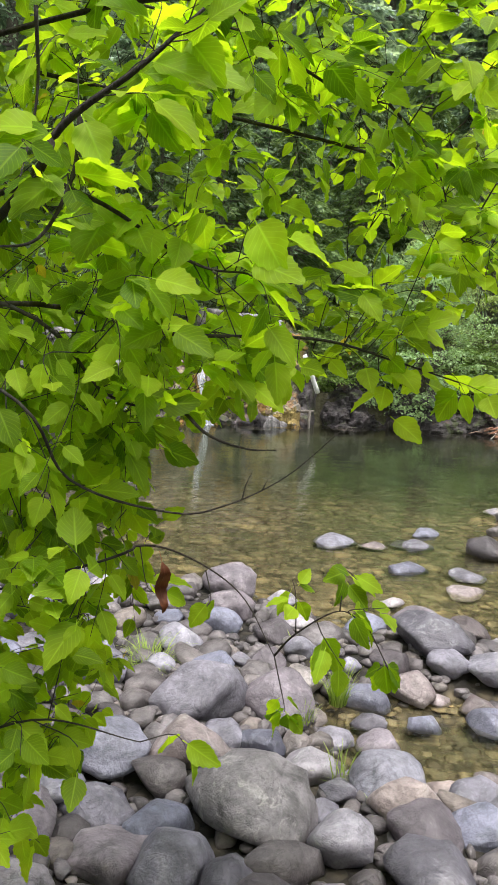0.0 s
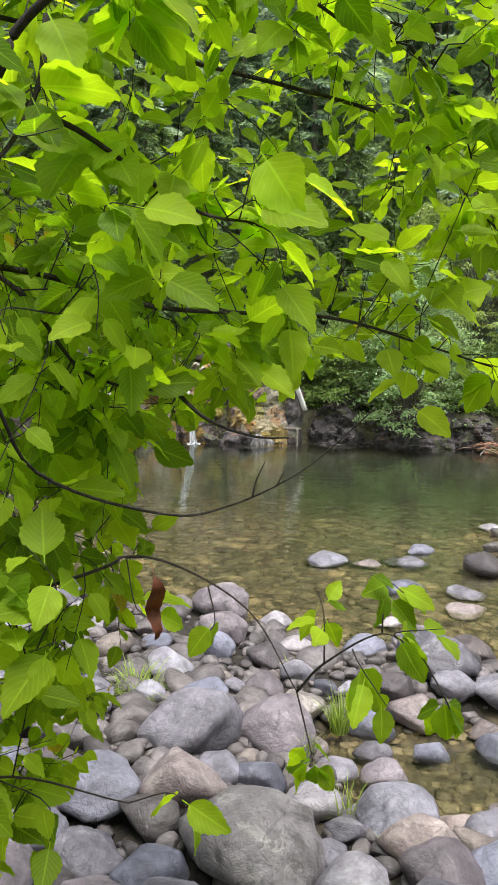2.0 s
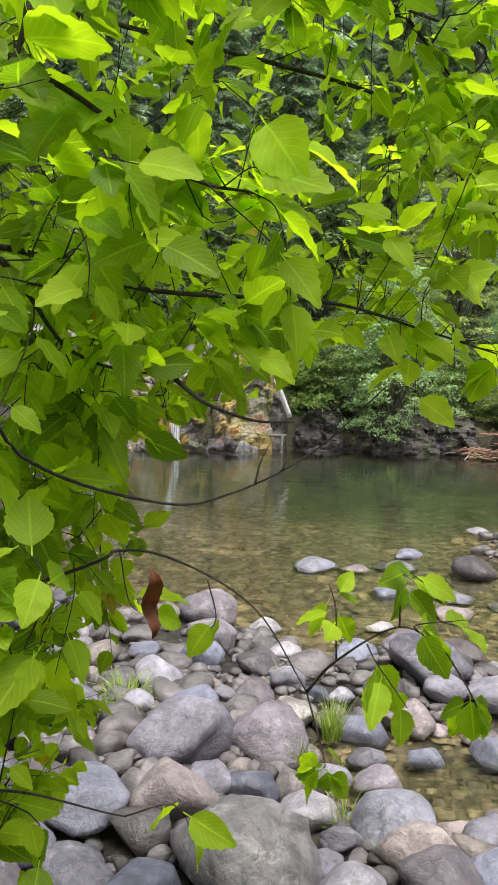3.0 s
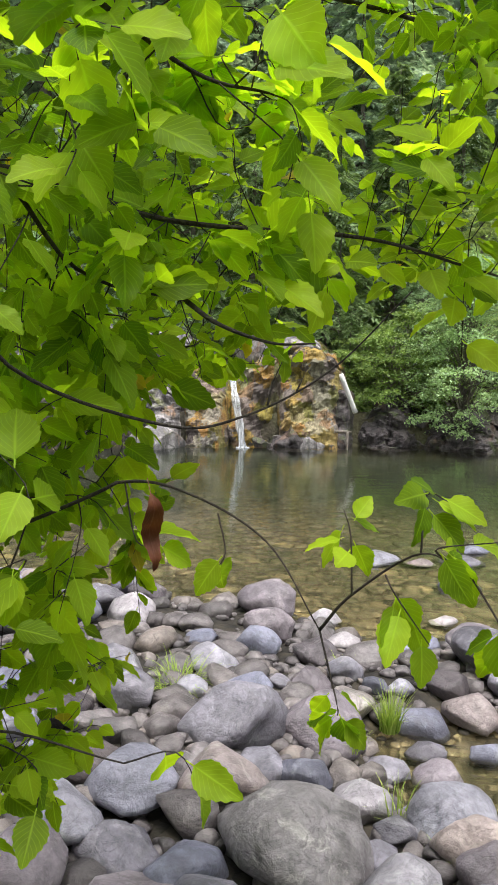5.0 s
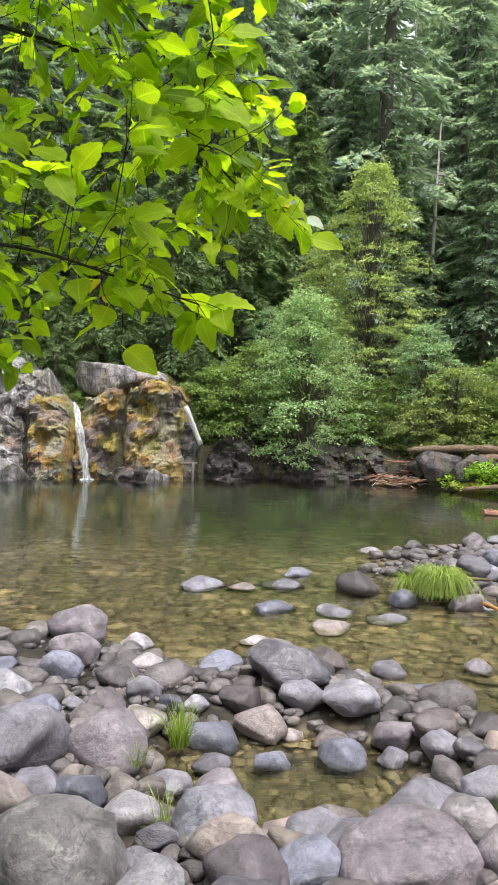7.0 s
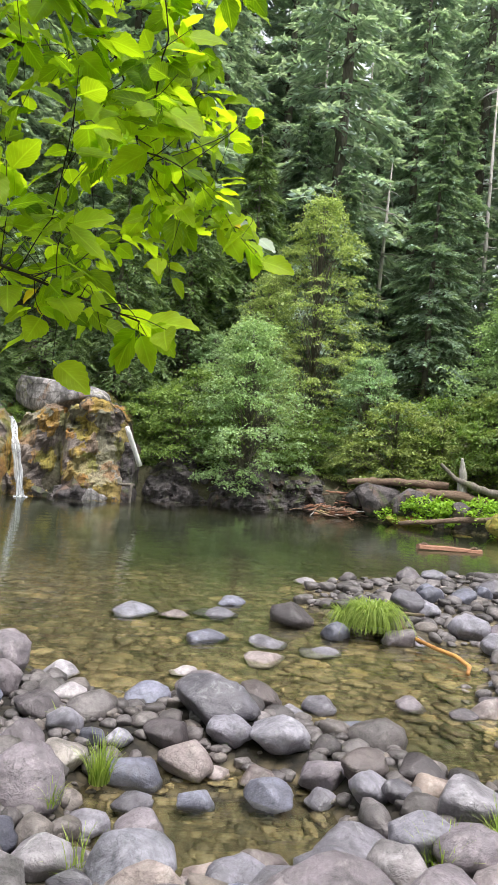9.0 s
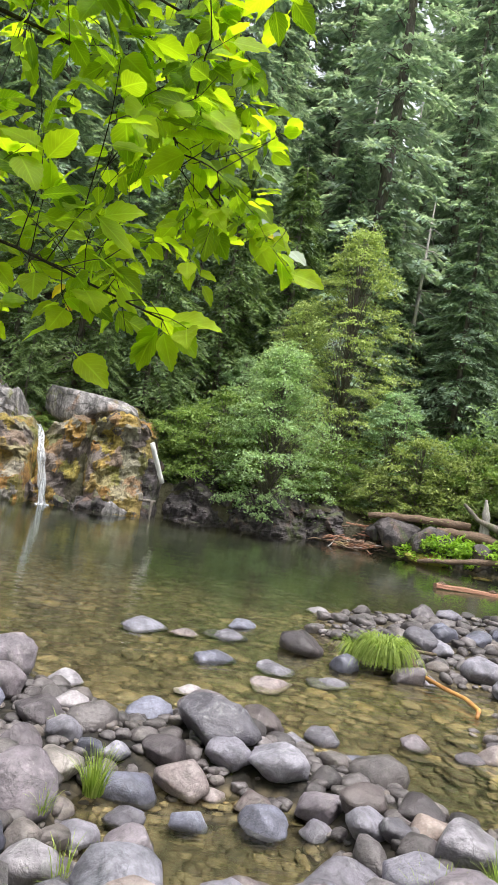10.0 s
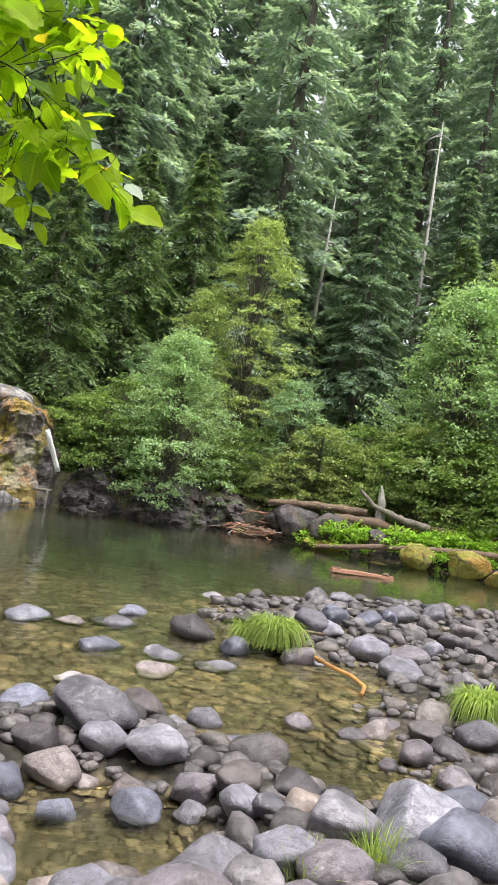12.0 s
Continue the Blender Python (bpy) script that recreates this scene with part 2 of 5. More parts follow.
BARK = bark_material("bark", (0.08, 0.068, 0.055), (0.24, 0.21, 0.18))
BLEACHED = bark_material("bleached_wood", (0.55, 0.54, 0.53), (0.8, 0.79, 0.77), (14, 14, 1.5))
TWIG = bark_material("twig_bark", (0.014, 0.010, 0.008), (0.055, 0.044, 0.035), (30, 30, 8))
GREY_WOOD = bark_material("weathered_wood", (0.20, 0.18, 0.16), (0.46, 0.44, 0.41), (14, 14, 1.5))
BROWN_WOOD = bark_material("brown_wood", (0.06, 0.04, 0.028), (0.25, 0.165, 0.115), (1.5, 12, 12))
RED_WOOD = bark_material("red_wood", (0.22, 0.10, 0.06), (0.40, 0.21, 0.14), (1.5, 14, 14))
CLIFF = cliff_material()
PALE_ROCK = rock_material("pale_rock", (0.29, 0.272, 0.27), (0.25, 0.15, 0.09), (0.16, 0.17, 0.06), 0.1)
WALL_ROCK = rock_material("basalt", (0.085, 0.072, 0.074), (0.12, 0.075, 0.055), (0.06, 0.075, 0.025), 0.25)
MOSS_ROCK = rock_material("mossy_rock", (0.11, 0.095, 0.08), (0.34, 0.19, 0.025), (0.22, 0.21, 0.03), 0.75)
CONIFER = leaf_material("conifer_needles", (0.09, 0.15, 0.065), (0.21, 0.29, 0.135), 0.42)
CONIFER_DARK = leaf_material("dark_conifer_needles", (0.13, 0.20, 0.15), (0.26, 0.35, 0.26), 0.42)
# Far needles paled and blued to stand in for haze over distant trees.
FAR_CONIFER = leaf_material("hazed_conifer_needles", (0.28, 0.375, 0.345), (0.44, 0.53, 0.505), 0.47)
ALDER_LEAF = leaf_material("alder_leaves", (0.20, 0.31, 0.15), (0.38, 0.51, 0.29), 0.45)
PALE_LEAF = leaf_material("pale_tree_leaves", (0.23, 0.31, 0.11), (0.43, 0.51, 0.22), 0.42)
OLIVE_LEAF = leaf_material("olive_shrub_leaves", (0.14, 0.19, 0.06), (0.32, 0.38, 0.145), 0.42)
BLUE_LEAF = leaf_material("bluish_leaves", (0.16, 0.26, 0.155), (0.32, 0.44, 0.285), 0.45)
SHRUB_LEAF = leaf_material("shrub_leaves", (0.10, 0.17, 0.045), (0.24, 0.335, 0.11), 0.45)
BRIGHT_LEAF = leaf_material("bright_plant_leaves", (0.16, 0.30, 0.03), (0.30, 0.46, 0.06), 0.45)
NEAR_LEAF = leaf_material("near_leaves", (0.12, 0.23, 0.013), (0.41, 0.575, 0.03), 0.68, True, 0.5, True, (1.42, 1.40, 0.38))
NEAR_LEAF_SINGLE = leaf_material("near_leaves_single", (0.12, 0.23, 0.013), (0.41, 0.575, 0.03), 0.68, True, 0.5, False, (1.42, 1.40, 0.38))
YELLOW_LEAF = leaf_material("yellow_leaves", (0.50, 0.36, 0.02), (0.68, 0.52, 0.04), 0.6, True)
SILVER_LEAF = leaf_material("silvery_leaf_back", (0.26, 0.32, 0.25), (0.36, 0.42, 0.34), 0.3, True)
RED_LEAF = leaf_material("dry_leaf", (0.09, 0.025, 0.012), (0.15, 0.05, 0.025), 0.3, True)
GRASS = leaf_material("grass_blades", (0.17, 0.27, 0.04), (0.36, 0.45, 0.12), 0.45)


def fall_material():
    m = Mat("falling_water")
    mp = m.put("ShaderNodeMapping", Vector=m.where("Object"))
    mp.inputs["Scale"].default_value = (26, 26, 1.6)
    streak = m.noise(mp.outputs[0], 1.0, 4, 0.6, 0.3)
    m.done(m.ramp(streak, (0.3, (0.42, 0.45, 0.48)), (0.62, (0.72, 0.74, 0.77))), 0.35, m.bump(streak, 0.5, 0.02))
    clear = m.put("ShaderNodeBsdfTransparent")
    mixed = m.put("ShaderNodeMixShader", Fac=m.ramp(streak, (0.36, 0.08), (0.64, 0.9)))
    m.l.new(clear.outputs[0], mixed.inputs[1])
    m.l.new(m.b.outputs[0], mixed.inputs[2])
    m.l.new(mixed.outputs[0], m.out.inputs["Surface"])
    return m.m


FALL = fall_material()


def orange_wood_material():
    m = Mat("orange_wood")
    p = m.world()
    f = m.noise(p, 14, 5, 0.6, 0.5)
    return m.done(m.ramp(f, (0.3, (0.26, 0.11, 0.03)), (0.65, (0.50, 0.26, 0.07))), 0.6, m.bump(f, 0.5, 0.01))


ORANGE_WOOD = orange_wood_material()


# ---- mesh helpers ----
def mesh_of(name, verts, faces, material, smooth=False, uvs=None):
    me = bpy.data.meshes.new(name)
    me.from_pydata([tuple(v) for v in verts], [], [tuple(f) for f in faces])
    me.materials.append(material)
    if smooth:
        me.polygons.foreach_set("use_smooth", np.ones(len(me.polygons), bool))
    if uvs is not None:
        layer = me.uv_layers.new(name="UVMap")
        idx = np.empty(len(me.loops), np.int32)
        me.loops.foreach_get("vertex_index", idx)
        layer.data.foreach_set("uv", np.asarray(uvs, np.float32)[idx].ravel())
    me.update()
    return me


def part(name, me, parent, label="", m=None):
    """Links a mesh as one part under a thing or part."""
    ob = new(name, me)
    ob.parent = parent
    if m is not None:
        ob.matrix_basis = m
    if label:
        ob["label"] = label
    return ob


def thing(name, m=None, label="", category="", group="", kind="", me=None):
    ob = new(name, me)
    if m is not None:
        ob.matrix_basis = m
    return tagged(ob, label, category, group, kind)


def tube(points, radii, sides=7):
    """Vertices and faces of a tapering tube along points."""
    pts = [Vector(p) for p in points]
    verts, faces = [], []
    for i, p in enumerate(pts):
        d = (pts[min(i + 1, len(pts) - 1)] - pts[max(i - 1, 0)]).normalized()
        a = d.orthogonal().normalized() if abs(d.z) > 0.9 else d.cross(Vector((0, 0, 1))).normalized()
        b = d.cross(a)
        for k in range(sides):
            t = 2 * math.pi * k / sides
            verts.append(p + (a * math.cos(t) + b * math.sin(t)) * radii[i])
    for i in range(len(pts) - 1):
        for k in range(sides):
            k2 = (k + 1) % sides
            faces.append((i * sides + k, i * sides + k2, (i + 1) * sides + k2, (i + 1) * sides + k))
    faces.append(tuple(range(sides))[::-1])
    faces.append(tuple(range((len(pts) - 1) * sides, len(pts) * sides)))
    return verts, faces


def tubes(lines, sides=6):
    V, F = [], []
    for pts, rad in lines:
        v, f = tube(pts, rad, sides)
        o = len(V)
        V += v
        F += [tuple(i + o for i in q) for q in f]
    return V, F


def smooth(a, b, x):
    t = np.clip((x - a) / (b - a), 0, 1)
    return t * t * (3 - 2 * t)


# ---- the ground: one sheet, river bed, banks and hillside ----
def near_edge(x):
    return np.interp(x, [-6, -1.6, -0.9, 0.0, 0.5, 1.3, 1.7, 2.4, 3.2, 9], [5.9, 5.7, 5.6, 4.9, 5.15, 4.75, 4.1, 3.9, 4.6, 5.0])


def far_edge(x):
    return np.interp(x, [-60, -20, -9, -5, -3, 1, 3, 3.8, 4.9, 6.4, 7.9, 14, 30, 80], [-20, 4, 12.5, 16.3, 17.0, 17.5, 17.7, 17.0, 15.8, 14.8, 13.6, 10, 4, -20])


def height(x, y):
    x, y = np.asarray(x, float), np.asarray(y, float)
    bed = -0.09 - 0.12 * smooth(4.8, 7.5, y) - 0.45 * smooth(8.0, 14.0, y) - 0.8 * smooth(11.5, 16.8, y)
    b = near_edge(x) - y
    z = bed + (0.085 + 0.03 * np.clip(b, 0, 6) - bed) * smooth(-0.35, 0.5, b)
    z = z - 0.30 * np.exp(-(((x - 0.40) / 0.62) ** 4 + ((y - 3.42) / 0.55) ** 4))
    z = z - 0.20 * np.exp(-(((x - 1.75) / 0.35) ** 2 + ((y - 4.55) / 0.5) ** 2))
    e1 = 1 - np.sqrt(((x - 5.0) / 3.6) ** 2 + ((y - 8.0) / 2.1) ** 2)
    e2 = 1 - np.sqrt(((x - 5.0) / 2.75) ** 2 + ((y - 5.0) / 1.9) ** 2)
    bar = np.maximum(smooth(-0.12, 0.12, e1), smooth(-0.12, 0.12, e2))
    z = z + (0.03 - z) * bar * (z < 0.05)
    f = y - far_edge(x)
    hill = 0.72 + 0.34 * np.clip(f - 1.0, 0, 34) + 0.05 * np.clip(f - 35, 0, 300)
    low = 0.12 + 0.16 * np.clip(f, 0, 4) + 0.30 * np.clip(f - 4, 0, 30) + 0.05 * np.clip(f - 34, 0, 300)
    k = smooth(3.3, 5.0, x)
    z = z + (hill * (1 - k) + low * k - z) * smooth(-0.25, 0.35, f)
    back = np.clip(-y - 2, 0, 25) * 0.12
    wob = 0.03 * np.sin(x * 3.1 + 1.3) * np.cos(y * 2.7) + 0.02 * np.sin(x * 7.3 + y * 5.1)
    return z + back + wob


def build_ground():
    def axis(a, b, step, far):
        mid = np.arange(a, b, step)
        out, d = [], step
        v = b
        while v < far:
            out.append(v)
            d *= 1.35
            v += d
        low, d, v = [], step, a
        while v > -far:
            d *= 1.35
            v -= d
            low.append(v)
        return np.array(low[::-1] + list(mid) + out)
    xs, ys = axis(-9, 13, 0.14, 900), axis(-2, 24, 0.14, 900)
    X, Y = np.meshgrid(xs, ys)
    Z = height(X, Y)
    V = np.stack([X, Y, Z], -1).reshape(-1, 3)
    nx, ny = len(xs), len(ys)
    i = np.arange(nx * ny).reshape(ny, nx)
    F = np.stack([i[:-1, :-1], i[:-1, 1:], i[1:, 1:], i[1:, :-1]], -1).reshape(-1, 4)
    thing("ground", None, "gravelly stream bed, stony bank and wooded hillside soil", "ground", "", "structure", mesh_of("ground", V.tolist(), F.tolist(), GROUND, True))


build_ground()


def build_water():
    V = [(-40, 1.5, 0), (40, 1.5, 0), (40, 30, 0), (-40, 30, 0)]
    ob = thing("water", None, "clear shallow pool with fine ripples", "water", "", "structure", mesh_of("water", V, [(0, 1, 2, 3)], WATER))
    ob.visible_shadow = False


build_water()
# ---- stones that stand out, by stretch of the bank: x, y, width, height, tone ----
NEAR_STONES = [
    (0.16, 2.40, 0.29, 0.06, "w"), (-0.50, 2.46, 0.55, 0.30, "m"), (0.36, 2.47, 0.24, 0.05, "b"), (0.71, 2.53, 0.49, 0.13, "w"),
    (-0.21, 2.55, 0.15, 0.06, "g"), (0.10, 2.56, 0.30, 0.05, "t"), (-0.15, 2.68, 0.17, 0.10, "g"), (0.57, 2.71, 0.29, 0.07, "g"),
    (0.24, 2.76, 0.12, 0.05, "t"), (0.04, 2.76, 0.34, 0.15, "b"), (0.45, 2.81, 0.28, 0.12, "g"), (-0.78, 2.86, 0.36, 0.12, "t"),
    (0.79, 2.88, 0.32, 0.23, "g"), (-0.28, 2.89, 0.27, 0.20, "p"), (1.35, 2.94, 0.30, 0.09, "w"), (-0.07, 2.96, 0.18, 0.11, "b"),
    (0.37, 2.99, 0.27, 0.09, "t"), (-0.48, 3.04, 0.22, 0.17, "b"), (-0.66, 3.04, 0.21, 0.10, "g"),
]
CHANNEL_STONES = [
    (0.56, 3.07, 0.26, 0.06, "t"), (1.21, 3.07, 0.31, 0.11, "g"), (1.73, 3.11, 0.31, 0.17, "g"), (0.95, 3.12, 0.38, 0.15, "g"),
    (2.05, 3.23, 0.44, 0.11, "b"), (-0.83, 3.32, 0.52, 0.31, "g"), (1.88, 3.41, 0.49, 0.25, "p"), (-0.43, 3.41, 0.37, 0.13, "w"),
    (0.07, 3.41, 0.23, 0.05, "w"), (1.21, 3.42, 0.15, 0.14, "g"), (-0.17, 3.42, 0.24, 0.06, "p"), (1.38, 3.45, 0.21, 0.11, "t"),
    (1.11, 3.50, 0.22, 0.14, "g"), (0.03, 3.63, 0.20, 0.04, "g"), (-0.81, 3.64, 0.28, 0.15, "b"), (0.33, 3.66, 0.18, 0.14, "b"),
    (1.39, 3.67, 0.27, 0.09, "d"), (0.93, 3.68, 0.18, 0.10, "p"), (1.14, 3.71, 0.23, 0.12, "d"),
]
EDGE_STONES = [
    (0.67, 3.71, 0.27, 0.17, "b"), (-1.12, 3.77, 0.21, 0.13, "p"), (0.96, 3.81, 0.26, 0.16, "w"), (-0.32, 3.85, 0.25, 0.16, "m"),
    (2.37, 3.87, 0.36, 0.15, "b"), (0.04, 3.89, 0.29, 0.20, "b"), (-0.68, 3.90, 0.14, 0.09, "g"), (0.65, 3.90, 0.19, 0.08, "t"),
    (0.44, 3.96, 0.15, 0.12, "t"), (-0.53, 3.98, 0.22, 0.16, "w"), (0.28, 3.98, 0.29, 0.14, "t"), (-0.19, 4.07, 0.14, 0.10, "b"),
    (-0.06, 4.07, 0.15, 0.09, "p"), (0.77, 4.11, 0.34, 0.10, "p"), (0.17, 4.12, 0.24, 0.10, "d"), (0.52, 4.15, 0.27, 0.17, "g"),
    (-0.36, 4.19, 0.22, 0.14, "g"), (2.50, 4.20, 0.22, 0.10, "w"), (0.46, 4.38, 0.45, 0.15, "p"),
]
SHALLOW_STONES = [
    (2.18, 4.43, 0.13, 0.12, "w"), (-0.53, 4.44, 0.28, 0.16, "d"), (-1.22, 4.51, 0.21, 0.10, "b"), (2.39, 4.51, 0.26, 0.14, "w"),
    (-0.17, 4.57, 0.18, 0.06, "g"), (-0.38, 4.57, 0.24, 0.15, "p"), (1.34, 4.58, 0.38, 0.04, "b"), (2.67, 4.64, 0.27, 0.14, "w"),
    (2.97, 4.82, 0.35, 0.18, "g"), (2.61, 4.85, 0.25, 0.12, "d"), (-0.21, 4.85, 0.22, 0.07, "g"), (0.94, 4.86, 0.25, 0.06, "p"),
    (1.16, 4.89, 0.23, 0.14, "g"), (2.12, 4.90, 0.18, 0.06, "w"), (-1.11, 4.95, 0.29, 0.04, "p"), (2.30, 4.95, 0.25, 0.09, "t"),
    (-0.71, 5.01, 0.20, 0.08, "g"), (1.81, 5.04, 0.18, 0.08, "w"), (2.45, 5.11, 0.23, 0.08, "w"), (-0.92, 5.32, 0.42, 0.24, "w"), (-0.52, 5.42, 0.26, 0.21, "p"),
]
BAR_STONES = [
    (0.31, 5.57, 0.20, 0.05, "p"), (2.71, 5.59, 0.49, 0.07, "b"), (0.96, 5.99, 0.38, 0.05, "t"), (3.55, 6.09, 0.28, 0.19, "g"),
    (1.44, 6.23, 0.33, 0.04, "p"), (3.07, 6.33, 0.44, 0.15, "g"), (1.02, 6.39, 0.30, 0.07, "p"), (0.53, 6.52, 0.34, 0.11, "b"),
    (2.23, 6.61, 0.36, 0.12, "w"), (2.37, 6.69, 0.32, 0.08, "p"), (1.67, 6.73, 0.30, 0.12, "b"), (3.33, 6.79, 0.38, 0.15, "w"),
    (2.97, 6.87, 0.38, 0.17, "g"), (2.17, 7.06, 0.29, 0.14, "p"), (1.34, 7.12, 0.41, 0.22, "d"),
]
FAR_BAR_STONES = [
    (3.71, 7.14, 0.27, 0.26, "b"), (4.27, 7.15, 0.37, 0.20, "d"), (0.26, 7.21, 0.25, 0.05, "t"), (2.04, 7.22, 0.25, 0.17, "g"),
    (-0.11, 7.32, 0.42, 0.12, "b"), (0.66, 7.38, 0.38, 0.07, "p"), (2.78, 7.50, 0.27, 0.18, "p"), (2.63, 7.61, 0.41, 0.16, "g"),
    (0.84, 7.79, 0.27, 0.11, "b"), (3.03, 8.14, 0.34, 0.17, "b"), (4.01, 8.77, 0.44, 0.18, "g"), (1.83, 9.10, 0.24, 0.08, "p"),
    (4.72, 9.27, 0.35, 0.21, "g"), (4.41, 10.18, 0.19, 0.11, "g"),
]


def stone_mesh(seed, material, level=3, flats=(4, 9)):
    """A water-worn stone of unit size: noise-shaped, with a few worn-flat facets."""
    rnd = random.Random(seed)
    bm = bmesh.new()
    bmesh.ops.create_icosphere(bm, subdivisions=level, radius=1)
    off = Vector((rnd.uniform(-50, 50), rnd.uniform(-50, 50), rnd.uniform(-50, 50)))
    planes = []
    for _ in range(rnd.randint(*flats)):
        n = Vector((rnd.uniform(-1, 1), rnd.uniform(-1, 1), rnd.uniform(-0.4, 1))).normalized()
        planes.append((n, rnd.uniform(0.50, 0.84)))
    for v in bm.verts:
        d = v.co.normalized()
        p = d * (1 + 0.32 * noise.noise(d * 1.3 + off) + 0.08 * noise.noise(d * 3.5 + off))
        for n, k in planes:
            over = p.dot(n) - k
            if over > 0:
                p -= n * over * 0.9
        v.co = p + d * 0.018 * noise.noise(d * 8 + off)
    lo = Vector([min(v.co[i] for v in bm.verts) for i in range(3)])
    hi = Vector([max(v.co[i] for v in bm.verts) for i in range(3)])
    for v in bm.verts:
        v.co = Vector([(v.co[i] - (lo[i] + hi[i]) / 2) / (hi[i] - lo[i]) for i in range(3)])
    for f in bm.faces:
        f.smooth = True
    me = bpy.data.meshes.new("stone")
    bm.to_mesh(me)
    bm.free()
    me.materials.append(material)
    return me


STONE_MESHES = {tone: [stone_mesh(100 * i + k, mat) for k in range(4)] for i, (tone, mat) in enumerate(STONE.items())}
placed = []
rs = random.Random(7)


def put_stone(x, y, w, h, tone, top, group, where):
    me = rs.choice(STONE_MESHES[tone])
    size = "large" if w > 0.4 else "small" if w < 0.18 else "medium"
    ob = thing("stone", None, f"{size} {STONE_WORDS[tone]} river stone {where}", "stone", group, "", me)
    d = w * rs.uniform(0.72, 0.98)
    ob.matrix_basis = pose(x, y, top - h * 0.5, rs.uniform(-9, 9), rs.uniform(-9, 9), rs.uniform(-35, 35)) @ Matrix.Diagonal((w, d, h, 1))
    placed.append((x, y, w * 0.46))
    return ob


def place_listed(rows, group, where):
    for x, y, w, h, tone in rows:
        flat = h < 0.085 and y > 4.3 or y > 5.3 and x < 1.5 and h < 0.2
        tall = w * rs.uniform(0.5, 0.65) if flat else w * rs.uniform(0.60, 0.76)
        top = 0.012 + h * 0.5 if flat else max(-0.03, float(height(x, y))) + 0.70 * tall
        put_stone(x, y, w * (1.15 if flat else 1.0), tall, tone, top, group, where)
        placed[-1] = (x, y, w * 0.50)


place_listed(NEAR_STONES, "stones of the near bank", "among others on the near bank")
place_listed(CHANNEL_STONES, "stones of the near bank", "beside a shallow channel")
place_listed(EDGE_STONES, "stones of the near bank", "at the water's edge")
place_listed(SHALLOW_STONES, "stones in the shallows", "standing in shallow water")
place_listed(BAR_STONES, "stones of the gravel bar", "on the low gravel bar")
place_listed(FAR_BAR_STONES, "stones of the gravel bar", "out in the shallow pool")


def fill_stones():
    """Fills the bank and the bar with further stones that leave no large gap."""
    made = 0
    for lo, hi, tries in ((0.24, 0.36, 1600), (0.15, 0.24, 5000), (0.09, 0.15, 9000)):
        for _ in range(tries):
            x, y = rs.uniform(-3.0, 6.6), rs.uniform(0.9, 10.2)
            if rs.random() < 0.35:
                x, y = rs.uniform(-2.2, 1.6), rs.uniform(1.3, 3.6)
            z = float(height(x, y))
            near = y < near_edge(x) + 0.1
            if (z < 0.01 and near) or z < 0.0 and not near or z > 0.6 or y > 11:
                continue
            if not near and hi > 0.3 and rs.random() < 0.6:
                continue
            w = rs.uniform(lo, hi)
            if any((x - a) ** 2 + (y - b) ** 2 < (r * 0.86 + w * 0.30) ** 2 for a, b, r in placed):
                continue
            if made >= 215:
                small.append((x, y, w))
                placed.append((x, y, w * 0.46))
                continue
            tall = w * rs.uniform(0.58, 0.85)
            tone = rs.choices("gbptwd", (5, 4, 3, 2, 4, 3))[0]
            put_stone(x, y, w, tall, tone, z + tall * rs.uniform(0.6, 0.95), "stones of the near bank" if near else "stones of the gravel bar",
                      "among others on the near bank" if near else "on the low gravel bar")
            made += 1


small = []
fill_stones()
ICO = [stone_mesh(900 + k, PEBBLES, 2) for k in range(5)]


def pebble_field(name, spots, material, label, seed):
    """Many small stones joined in one mesh: x, y, z of the middle, width, height."""
    rnd = np.random.default_rng(seed)
    V, F, n = [], [], 0
    base = []
    for me in ICO:
        co = np.empty(len(me.vertices) * 3)
        me.vertices.foreach_get("co", co)
        tri = np.empty(len(me.polygons) * 3, np.int32)
        me.polygons.foreach_get("vertices", tri)
        base.append((co.reshape(-1, 3), tri.reshape(-1, 3)))
    for x, y, z, w, h in spots:
        co, tri = base[rnd.integers(len(base))]
        a = rnd.uniform(0, 6.28)
        c, s = math.cos(a), math.sin(a)
        q = co * (w, w * rnd.uniform(0.65, 0.95), h)
        V.append(np.stack([q[:, 0] * c - q[:, 1] * s + x, q[:, 0] * s + q[:, 1] * c + y, q[:, 2] + z], 1))
        F.append(tri + n)
        n += len(co)
    me = mesh_of(name, np.concatenate(V).tolist(), np.concatenate(F).tolist(), material, True)
    return thing(name, None, label, "pebbles", "", "stuff", me)


